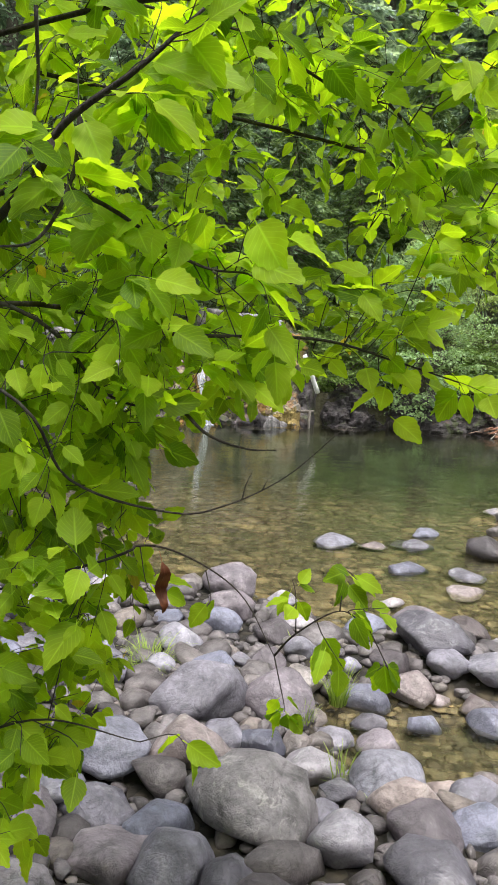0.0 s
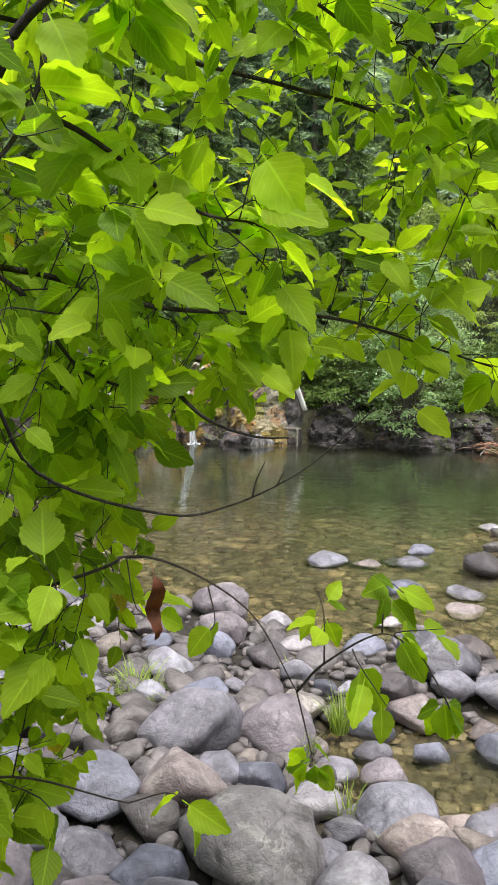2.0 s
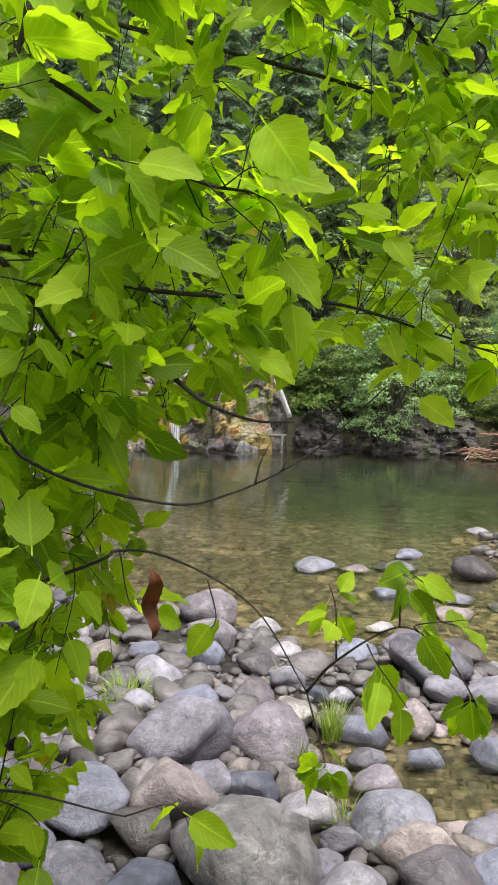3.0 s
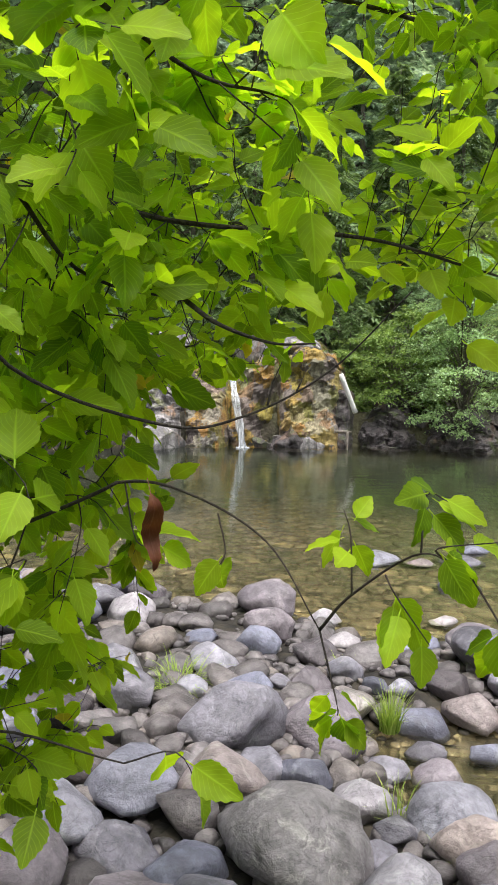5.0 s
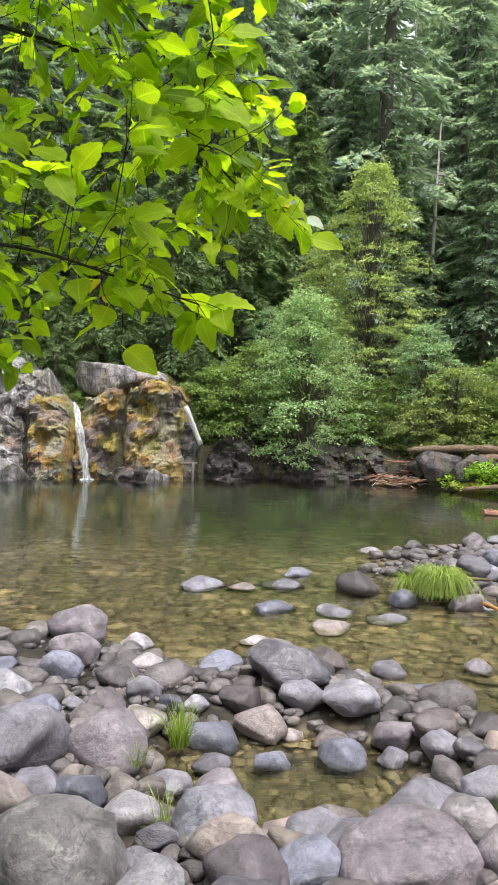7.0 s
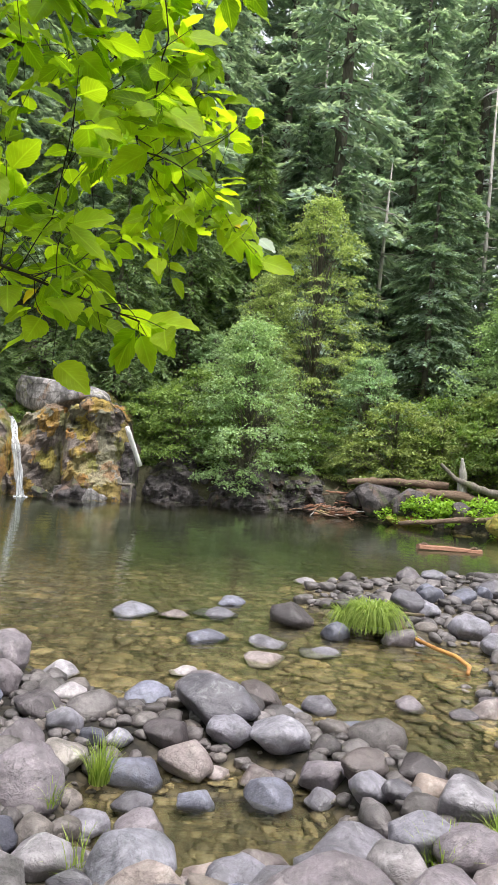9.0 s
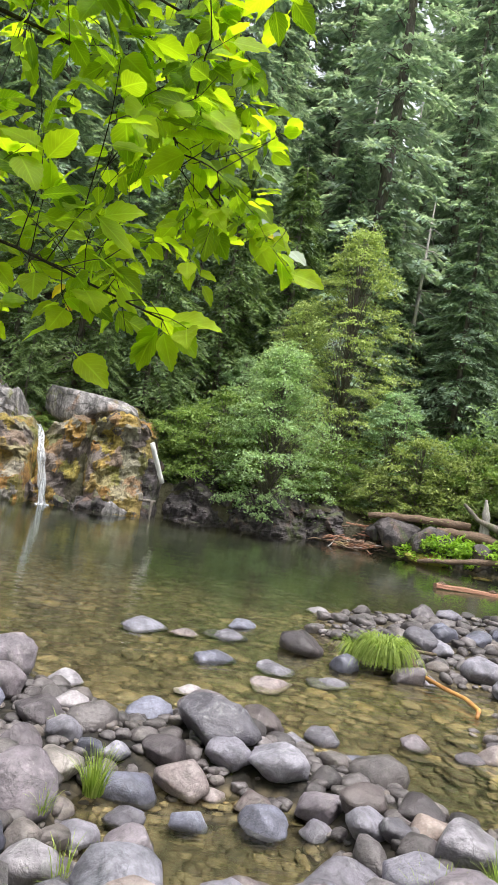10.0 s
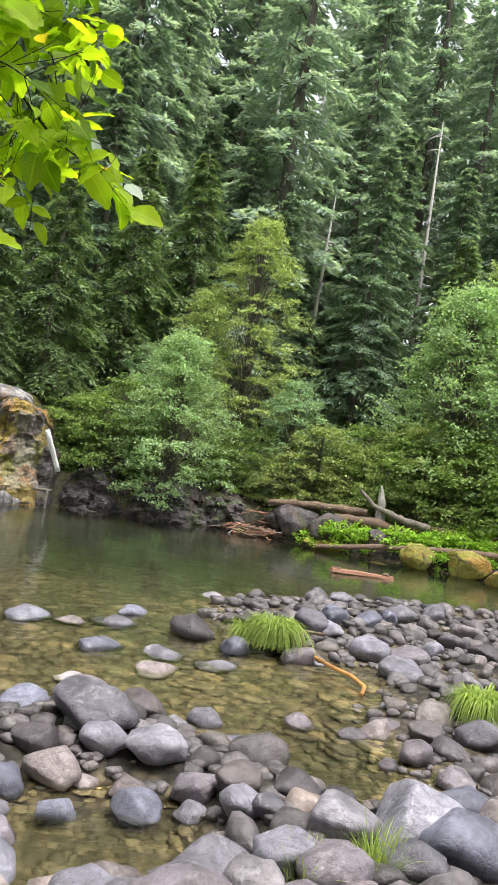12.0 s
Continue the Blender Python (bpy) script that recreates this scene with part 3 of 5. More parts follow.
def build_pebbles():
    rnd = random.Random(3)
    dry = [(x, y, float(height(x, y)) + w * 0.1, w, w * 0.6) for x, y, w in small]
    for k in range(5200):
        x, y = rnd.uniform(-2.8, 6), rnd.uniform(1.0, 9.8 if k % 2 else 4.6)
        z = float(height(x, y))
        if -0.06 < z < 0.5:
            w = rnd.uniform(0.03, 0.11)
            dry.append((x, y, z + w * 0.1, w, w * 0.6))
    pebble_field("pebbles", dry, PEBBLES, "small grey and tan pebbles between the larger stones", 1)
    wet = []
    for k in range(9000):
        x = rnd.uniform(-4.5, 6.0)
        y = 3.2 + 10.5 * rnd.random() ** 1.25
        if k % 6 == 0:
            x, y = rnd.uniform(-0.3, 2.6), rnd.uniform(2.9, 5.0)
        z = float(height(x, y))
        if -0.42 < z < 0.0:
            w = (0.045 + 0.21 * rnd.random() ** 1.9) * (0.5 if y < 4.6 else 1.0)
            hh = w * rnd.uniform(0.18, 0.32)
            wet.append((x, y, min(z + hh * 0.15, -0.012 - hh * 0.5), w, hh))
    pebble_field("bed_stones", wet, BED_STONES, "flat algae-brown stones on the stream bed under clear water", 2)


build_pebbles()


# ---- far rocks ----
def rock_mass(name, x0, x1, y0, top, depth, material, label, seed, rough=0.3, parent=None):
    """A rock face with a top that runs back into the hill; top: pairs of x and height."""
    nx, nv = int((x1 - x0) / 0.055), 64
    tx, tz = zip(*top)
    off = Vector((seed * 3.7, seed * 1.3, seed * 9.1))
    V = []
    for j in range(nv):
        v = j / (nv - 1)
        for i in range(nx):
            x = x0 + (x1 - x0) * i / (nx - 1)
            h = float(np.interp(x, tx, tz))
            edge = min(1.0, (x - x0) / 0.25, (x1 - x) / 0.25)
            if v < 0.66:
                z, y = -0.5 + (h + 0.5) * v / 0.66, y0 + 0.28 * (v / 0.66) ** 2
            else:
                z, y = h + 0.18 * (v - 0.66), y0 + 0.28 + depth * (v - 0.66) / 0.34
            p = Vector((x, y, z))
            q = p * 1.9 + off
            cell = noise.cell(Vector((q.x * 0.9 + 0.6 * noise.noise(q), q.y * 0.7, q.z * 1.1 + 0.6 * noise.noise(q + off))))
            dist = noise.voronoi(Vector((q.x * 0.75, q.y * 0.6, q.z * 0.95)) + 0.25 * noise.noise_vector(q))[0]
            n = rough * 1.1 * min(0.5, dist[1] - dist[0]) + rough * 0.35 * (cell - 0.5) + rough * 0.9 * noise.fractal(q * 0.6, 0.8, 2.1, 5) + 0.05 * noise.noise(q * 5) + rough * 0.9 * noise.noise(Vector((q.x * 0.75, seed, q.z * 0.3)))
            out = Vector((0, -1, 0.15)) if v < 0.66 else Vector((0, -0.2, 0.8))
            p += out * n
            p.y += (1 - edge) * 0.9
            V.append(p)
    F = [(j * nx + i, j * nx + i + 1, (j + 1) * nx + i + 1, (j + 1) * nx + i) for j in range(nv - 1) for i in range(nx - 1)]
    me = mesh_of(name, V, F, material, False)
    return part(name, me, parent, label) if parent else thing(name, None, label, "rock", "", "", me)


cliff = thing("waterfall_cliff", None, "rusty orange and moss-yellow rock face beside the waterfall", "cliff")
rock_mass("buttress", -4.35, -3.12, 16.62, [(-4.35, 1.55), (-4.0, 1.72), (-3.6, 1.72), (-3.35, 1.5), (-3.12, 1.0)], 2.4, CLIFF, "rust-stained buttress", 6, 0.26, cliff)
rock_mass("fall_wall", -3.45, -2.1, 17.0, [(-3.45, 1.5), (-3.2, 1.5), (-2.95, 1.72), (-2.6, 1.85), (-2.1, 1.95)], 2.2, CLIFF, "mossy wet wall behind the fall", 1, 0.26, cliff)
rock_mass("rock_face", -2.3, -0.62, 16.84, [(-2.3, 1.75), (-1.9, 1.98), (-1.4, 2.14), (-0.95, 2.02), (-0.7, 1.75), (-0.62, 1.2)], 2.2, CLIFF, "orange and yellow mossy face", 8, 0.32, cliff)
rock_mass("foot_ledge", -2.5, -1.05, 16.55, [(-2.5, 0.1), (-2.2, 0.22), (-1.7, 0.30), (-1.3, 0.26), (-1.05, 0.05)], 0.8, WALL_ROCK, "low grey ledge at the water", 9, 0.2, cliff)
outcrop = thing("cliff_outcrop", None, "pale grey weathered rock outcrop above the pool", "cliff")
rock_mass("upper_block", -6.4, -3.75, 17.0, [(-6.4, 2.6), (-5.2, 2.45), (-4.5, 2.38), (-4.0, 2.15), (-3.75, 1.7)], 2.2, PALE_ROCK, "", 2, 0.34, outcrop)
rock_mass("lower_block", -5.9, -4.15, 16.35, [(-5.9, 1.7), (-5.2, 1.5), (-4.6, 1.25), (-4.15, 0.9)], 1.6, PALE_ROCK, "", 10, 0.3, outcrop)
rock_mass("side_block", -9.0, -5.6, 16.3, [(-9, 2.6), (-7, 2.7), (-6, 2.5), (-5.6, 2.0)], 2.4, PALE_ROCK, "", 11, 0.38, outcrop)
rock_mass("dark_rock", -1.15, -0.35, 17.05, [(-1.15, 0.9), (-0.8, 1.25), (-0.5, 1.2), (-0.35, 0.7)], 1.4, WALL_ROCK, "dark wet rock block at the cliff's end", 3, 0.12)
rock_mass("basalt_wall", -0.5, 4.3, 17.25, [(-0.5, 0.75), (0.1, 0.85), (0.5, 0.75), (1.2, 0.66), (2.2, 0.72), (3.2, 0.70), (4.3, 0.45)], 1.5, WALL_ROCK,
          "low dark basalt ledge along the water", 4, 0.42)


def boulder(x, y, w, d, h, material, label, seed, sink=0.25, z=None, group="boulders of the far bank"):
    me = stone_mesh(seed, material, 4, (8, 13))
    z = float(height(x, y)) if z is None else z
    return thing("boulder", pose(x, y, z + h * (0.5 - sink), rs.uniform(-10, 10), rs.uniform(-10, 10), rs.uniform(-40, 40)) @ Matrix.Diagonal((w, d, h, 1)), label, "boulder", group, "", me)


boulder(-2.35, 18.4, 2.3, 1.3, 0.9, PALE_ROCK, "pale grey boulder on top of the cliff", 31, 0.1, 1.75)
boulder(-4.6, 15.9, 1.3, 0.8, 0.75, PALE_ROCK, "low pale boulder at the foot of the outcrop", 32, 0.3, -0.05)
boulder(-1.9, 16.7, 0.6, 0.4, 0.4, WALL_ROCK, "dark boulder at the foot of the cliff", 33, 0.3, 0.0)
boulder(-1.45, 16.75, 0.8, 0.45, 0.42, PALE_ROCK, "grey boulder at the foot of the cliff", 34, 0.3, 0.0)
boulder(-2.45, 16.65, 0.4, 0.3, 0.28, WALL_ROCK, "small dark boulder beside the waterfall", 35, 0.3, 0.0)
boulder(4.75, 16.45, 1.1, 0.7, 0.8, WALL_ROCK, "dark grey angular boulder on the far bank", 36)
boulder(5.45, 16.05, 1.15, 0.7, 0.75, WALL_ROCK, "large dark grey boulder on the far bank", 37)
boulder(4.35, 16.7, 0.5, 0.4, 0.4, WALL_ROCK, "dark boulder beside driftwood", 38)
boulder(6.25, 15.4, 0.55, 0.45, 0.6, WALL_ROCK, "dark boulder among bright green plants", 39)
boulder(6.2, 15.0, 0.45, 0.4, 0.35, MOSS_ROCK, "small boulder covered in yellow moss", 40)
boulder(6.75, 14.45, 0.75, 0.5, 0.6, MOSS_ROCK, "mossy boulder under the shore log", 41, 0.25, 0.05)
boulder(7.65, 14.05, 0.9, 0.6, 0.6, MOSS_ROCK, "orange-mossed boulder at the water", 42, 0.2, 0.05)
boulder(8.1, 13.35, 1.1, 0.6, 0.5, MOSS_ROCK, "low mossy boulder reaching into the water", 43, 0.25, 0.0)
boulder(8.9, 13.0, 1.0, 0.7, 0.55, MOSS_ROCK, "low mossy boulder reaching into the water", 44, 0.25, 0.0)
boulder(5.35, 15.75, 1.2, 0.45, 0.30, MOSS_ROCK, "long low moss-covered rock at the water", 45, 0.3, 0.02)


def build_fall():
    """The waterfall: a bent sheet with thickness, that leaves the notch and drops into the pool."""
    V, F = [], []
    n, m = 40, 9
    for back in (0, 1):
        for j in range(n):
            t = j / (n - 1)
            z = 1.62 - 1.64 * t ** 1.25
            x = -3.18 + 0.39 * max(0.0, 1 - z / 1.62) ** 0.6
            y = 16.62 - 0.34 * smooth(0, 0.5, t)
            w = 0.07 + 0.05 * math.sin(t * 3.1) + 0.07 * t
            for i in range(m):
                u = i / (m - 1) - 0.5
                V.append((x + u * w + 0.012 * math.sin(t * 23 + i * 2), y + back * 0.05 + 0.25 * u * u * w + 0.02 * math.sin(i * 2.4 + t * 5), z + 0.05 * abs(u) * (1 - t)))
    o = n * m
    for j in range(n - 1):
        for i in range(m - 1):
            a = j * m + i
            F += [(a, a + 1, a + m + 1, a + m), (o + a, o + a + m, o + a + m + 1, o + a + 1)]
        F += [(j * m, j * m + m, o + j * m + m, o + j * m), (j * m + m - 1, o + j * m + m - 1, o + j * m + 2 * m - 1, j * m + 2 * m - 1)]
    fall = thing("waterfall", None, "narrow white waterfall dropping into the pool", "waterfall", "", "structure")
    part("stream", mesh_of("stream", V, F, FALL, True), fall)
    rnd = random.Random(5)
    V, F = [], []
    for _ in range(36):
        a, r = rnd.uniform(0, 6.28), 0.13 * rnd.random()
        v, f = tube([(-2.82 + r * 1.3 * math.cos(a), 16.3 + r * math.sin(a) * 0.6, -0.01), (-2.82 + r * 1.3 * math.cos(a), 16.3 + r * 0.6 * math.sin(a), 0.012 + rnd.uniform(0, 0.05) * max(0.0, 1 - r * 4))], [0.028, 0.012], 6)
        F += [tuple(i + len(V) for i in q) for q in f]
        V += v
    part("splash", mesh_of("splash", V, F, FALL, True), fall, "white foam at the foot")


build_fall()


# ---- driftwood and logs ----
def log(points, radii, material, label, name="log", seed=0, group="", sides=12, rough=1.0):
    rnd = random.Random(seed)
    pts = [Vector(p) for p in points]
    fine, rad = [], []
    for i in range(len(pts) - 1):
        for k in range(6):
            t = k / 6
            fine.append(pts[i].lerp(pts[i + 1], t) + Vector([rnd.uniform(-1, 1) for _ in range(3)]) * radii[i] * 0.25 * rough)
            rad.append((radii[i] * (1 - t) + radii[i + 1] * t) * (1 + rough * rnd.uniform(-0.22, 0.15)))
    fine.append(pts[-1])
    rad.append(radii[-1])
    v, f = tube(fine, rad, sides)
    return thing(name, None, label, "log", group, "", mesh_of(name, v, f, material, True))


log([(-0.745, 16.45, 1.60), (-0.424, 16.72, 0.79)], [0.05, 0.055], BLEACHED, "bleached white pole leaning against the far bank", "leaning_pole", 1, rough=0.3)
log([(4.1, 16.7, 0.78), (5.2, 16.5, 0.86), (6.2, 16.1, 0.86)], [0.07, 0.09, 0.08], BROWN_WOOD, "long brown fallen log on the far bank", seed=2, group="fallen logs")
log([(5.55, 16.25, 0.66), (6.3, 15.9, 0.66), (7.0, 15.7, 0.62)], [0.11, 0.12, 0.10], BROWN_WOOD, "reddish barkless log end over dark boulders", seed=3, group="fallen logs")
log([(4.95, 15.45, 0.07), (6.2, 14.95, 0.28), (7.4, 14.4, 0.42), (9.5, 13.6, 0.55)], [0.04, 0.06, 0.075, 0.09], BROWN_WOOD, "thin brown log lying along the shore", seed=4, group="fallen logs")
log([(7.1, 15.9, 0.72), (8.5, 15.3, 0.66), (10.5, 14.6, 0.55)], [0.10, 0.13, 0.14], BROWN_WOOD, "dark rotten log under shrubs", seed=5, group="fallen logs")
log([(5.95, 16.0, 1.35), (6.25, 15.9, 1.05), (6.8, 15.7, 0.85), (7.4, 15.5, 0.75)], [0.03, 0.05, 0.08, 0.09], BARK, "thick moss-covered root log", seed=6, group="fallen logs")
log([(6.45, 15.95, 0.7), (6.43, 15.95, 1.2), (6.40, 15.97, 1.5)], [0.12, 0.08, 0.02], GREY_WOOD, "short pale splintered stump", "stump", 7, rough=0.3)
log([(-1.12, 16.92, 0.36), (-0.5, 16.95, 0.35)], [0.03, 0.03], BARK, "short dark weathered beam under the dark rock", "beam", 8)
log([(-0.6, 16.88, -0.3), (-0.58, 16.92, 0.36)], [0.03, 0.03], BARK, "short dark weathered post in the water", "post", 9)


def build_plank():
    """A floating red-brown slab of wood, split at its ends."""
    bm = bmesh.new()
    n = 16
    ring = []
    rnd = random.Random(4)
    for i in range(n):
        t = i / (n - 1)
        x = t * 1.06
        w = 0.10 + 0.02 * math.sin(t * 7) + 0.02 * (t < 0.25)
        top = 0.055 - 0.012 * t + rnd.uniform(-0.006, 0.006)
        ring.append([bm.verts.new(c) for c in ((x, -w, 0.0), (x, -w * 0.9, top), (x, -0.02, top + 0.012), (x, w * 0.8, top - 0.01), (x, w, -0.02), (x, 0, -0.05))])
    for i in range(n - 1):
        for k in range(6):
            bm.faces.new((ring[i][k], ring[i][(k + 1) % 6], ring[i + 1][(k + 1) % 6], ring[i + 1][k]))
    bm.faces.new(ring[0])
    bm.faces.new(ring[-1][::-1])
    me = bpy.data.meshes.new("floating_plank")
    bm.to_mesh(me)
    bm.free()
    me.materials.append(RED_WOOD)
    plank = thing("floating_plank", pose(4.36, 12.47, 0.02, 0, 1, -4), "red-brown waterlogged slab of wood afloat in the pool", "plank", "", "", me)
    for x0, s in ((0.02, 0.16), (0.88, 0.12)):
        v, f = tube([(x0, -0.03, 0.055), (x0 + s * 0.5, -0.05, 0.075), (x0 + s, -0.03, 0.055)], [0.02, 0.03, 0.012], 6)
        part("splinter", mesh_of("splinter", v, f, BROWN_WOOD, False), plank, "dark split wood")


build_plank()


def build_driftwood():
    pile = thing("driftwood_pile", None, "tangled pile of reddish-brown driftwood sticks on the shore", "driftwood")
    rnd = random.Random(11)
    for _ in range(170):
        x, y = rnd.gauss(4.05, 0.38), rnd.gauss(16.75, 0.22)
        z = max(0.03, float(height(x, y))) + 0.16 * rnd.random()
        a, l = rnd.gauss(0, 1.0), rnd.uniform(0.12, 0.6)
        d = Vector((math.cos(a), math.sin(a) * 0.6, rnd.gauss(0, 0.12))) * l
        c = Vector((x, y, z))
        r = rnd.uniform(0.008, 0.022)
        v, f = tube([c - d / 2, c + Vector((0, 0, rnd.uniform(-0.03, 0.03))), c + d / 2], [r, r * 0.9, r * 0.6], 5)
        part("stick", mesh_of("stick", v, f, RED_WOOD if rnd.random() < 0.5 else (BROWN_WOOD if rnd.random() < 0.8 else GREY_WOOD), True), pile)


build_driftwood()
v, f = tube([(2.62, 7.15, 0.12), (2.36, 7.05, 0.15), (2.28, 6.75, 0.10), (2.36, 6.45, 0.05)], [0.014, 0.02, 0.022, 0.022], 8)
thing("driftwood_branch", None, "curved brown branch lying across wet stones", "branch", "", "", mesh_of("driftwood_branch", v, f, BROWN_WOOD, True))
v, f = tube([(2.30, 6.55, 0.07), (2.42, 6.3, 0.05), (2.52, 6.08, 0.05), (2.55, 5.86, 0.035), (2.47, 5.69, 0.03)], [0.015, 0.018, 0.018, 0.019, 0.015], 9)
thing("barkless_branch", None, "curved orange barkless branch trailing into the water", "branch", "", "", mesh_of("barkless_branch", v, f, ORANGE_WOOD, True))


# ---- grasses ----
def blades(n, spread, length, seed, droop=0.6, width=0.006):
    rnd = random.Random(seed)
    V, F = [], []
    for _ in range(n):
        a, r = rnd.uniform(0, 6.28), spread * rnd.random() ** 0.5
        p = Vector((r * math.cos(a) * 0.5, r * math.sin(a) * 0.5, 0))
        out = Vector((math.cos(a + rnd.gauss(0, 0.5)), math.sin(a + rnd.gauss(0, 0.5)), 0))
        side = Vector((-out.y, out.x, 0))
        L, k = length * rnd.uniform(0.5, 1.1), droop * rnd.uniform(0.4, 1.3)
        o = len(V)
        if droop > 0.8:
            reach, rise = L * rnd.uniform(0.35, 0.85), L * rnd.uniform(0.75, 1.1)
            for j in range(7):
                t = j / 6
                c = p + out * (reach * t) + Vector((0, 0, rise * (2.1 * t - 2.15 * t * t)))
                V += [c - side * width * (1 - t * 0.85), c + side * width * (1 - t * 0.85)]
            F += [(o + 2 * j, o + 2 * j + 1, o + 2 * j + 3, o + 2 * j + 2) for j in range(6)]
            continue
        for j in range(5):
            t = j / 4
            c = p + out * (L * k * t * (0.25 + 0.75 * t)) + Vector((0, 0, L * (t * (1.0 - 0.2 * k) - 0.75 * k * t * t)))
            w = width * (1 - t * 0.85)
            V += [c - side * w, c + side * w]
        F += [(o + 2 * j, o + 2 * j + 1, o + 2 * j + 3, o + 2 * j + 2) for j in range(4)]
    return V, F


def grass_tuft(x, y, z, n, spread, length, seed, label, droop=0.6, width=0.006):
    v, f = blades(n, spread, length, seed, droop, width)
    return thing("grass_tuft", pose(x, y, z), label, "grass", "grass tufts among stones", "", mesh_of("grass_tuft", v, f, GRASS))


grass_tuft(2.02, 6.80, 0.10, 1300, 0.24, 0.35, 1, "dense drooping bright green sedge clump on the gravel bar", 0.95, 0.005)
grass_tuft(1.80, 6.92, 0.08, 260, 0.14, 0.24, 9, "small drooping green sedge clump beside stones", 0.9, 0.006)
grass_tuft(3.2, 5.25, 0.10, 700, 0.24, 0.30, 2, "drooping yellow-green sedge clump at the bar's edge", 0.9, 0.006)
grass_tuft(-0.13, 3.72, 0.05, 150, 0.10, 0.26, 3, "bright green grass tuft between stones", 0.35, 0.0035)
grass_tuft(-0.14, 2.85, 0.10, 60, 0.12, 0.22, 4, "thin pale grass tuft between stones", 0.4, 0.003)
grass_tuft(1.56, 3.05, 0.10, 150, 0.16, 0.26, 5, "short bright green grass tuft between stones", 0.4, 0.0035)
grass_tuft(1.25, 2.95, 0.10, 110, 0.15, 0.23, 6, "short bright green grass tuft between stones", 0.4, 0.0035)
grass_tuft(-0.35, 4.25, 0.10, 60, 0.10, 0.16, 7, "thin green grass tuft between stones", 0.5, 0.003)
grass_tuft(-1.2, 3.85, 0.12, 160, 0.22, 0.24, 8, "low green grass tuft between stones", 0.7, 0.004)
grass_tuft(-0.30, 3.32, 0.14, 40, 0.08, 0.14, 10, "thin straw-coloured grass tuft between stones", 0.4, 0.003)
grass_tuft(0.05, 2.55, 0.08, 70, 0.14, 0.18, 11, "thin green grass tuft between stones", 0.4, 0.003)


# ---- trees ----
def triangles(p, d, side, length, width):
    """Pointed blades: bases at p, along d, of the given lengths and widths."""
    length, width = np.asarray(length)[:, None], np.asarray(width)[:, None]
    a, b = p - side * width, p + side * width
    m = p + d * length * 0.45
    V = np.stack([p, m - side * width, p + d * length, m + side * width], 1).reshape(-1, 3)
    n = len(p)
    i = np.arange(n) * 4
    F = np.concatenate([np.stack([i, i + 1, i + 2], 1), np.stack([i, i + 2, i + 3], 1)], 0)
    q = np.stack([i, i + 1, i + 2, i + 3], 1)
    return V, q


def unit(v):
    return v / (np.linalg.norm(v, axis=-1, keepdims=True) + 1e-9)


def conifer(h, r, seed, material, base=0.08, nb=110, droop=0.55, dense=11):
    """A conifer: trunk, and boughs of drooping sprays of needles."""
    g = np.random.default_rng(seed)
    P, D, S, L, W = [], [], [], [], []
    lines = []
    for k in range(nb):
        t = base + (1 - base) * (k + g.random()) / nb
        length = r * (1 - t) ** 0.75 * g.uniform(0.6, 1.12) + 0.12
        a = k * 2.4 + g.normal(0, 0.4)
        out = np.array([math.cos(a), math.sin(a), 0.0])
        perp = np.array([-out[1], out[0], 0.0])
        z0 = h * t
        rise = g.uniform(0.05, 0.3)
        m = max(4, int(dense * (0.5 + length / r)))
        s = np.linspace(0.18, 1.0, m)
        pts = out * (s * length)[:, None] + np.array([0, 0, 1.0]) * (z0 + rise * s * length - droop * s ** 2 * length)[:, None]
        if k % 2 == 0:
            lines.append(([(0, 0, z0), tuple(pts[m // 2]), tuple(pts[-1])], [0.012 + 0.012 * length, 0.01, 0.004]))
        for sign in (-1, 1):
            l2 = (0.34 * length * (1.05 - s) + 0.09) * g.uniform(0.7, 1.2, m)
            d2 = unit(perp * sign + out * g.uniform(0.35, 0.8, (m, 1)) + np.array([0, 0, -0.25]) + g.normal(0, 0.15, (m, 3)))
            for q in np.linspace(0.05, 1, 8):
                p = pts + d2 * (l2 * q)[:, None] + np.array([0, 0, -0.22]) * (l2 * q * q)[:, None] + g.normal(0, 0.02, (m, 3))
                d = unit(d2 + out * 0.5 + np.array([0, 0, -0.35]) + g.normal(0, 0.35, (m, 3)))
                P.append(p)
                D.append(d)
                S.append(unit(np.cross(d, g.normal(0, 0.35, (m, 3)) + [0, 0, 1])))
                L.append(g.uniform(0.10, 0.20, m) * (0.65 + 0.05 * h))
                W.append(g.uniform(0.016, 0.034, m) * (0.65 + 0.055 * h))
    V, F = triangles(np.concatenate(P), np.concatenate(D), np.concatenate(S), np.concatenate(L), np.concatenate(W))
    lines.append(([(0, 0, -0.3), (0.02 * h * g.normal(), 0.01 * h, h * 0.5), (0, 0, h)], [0.008 * h + 0.03, 0.006 * h + 0.015, 0.01]))
    tv, tf = tubes(lines, 7)
    return mesh_of("trunk", tv, tf, BARK, True), mesh_of("crown", V.tolist(), F.tolist(), material)


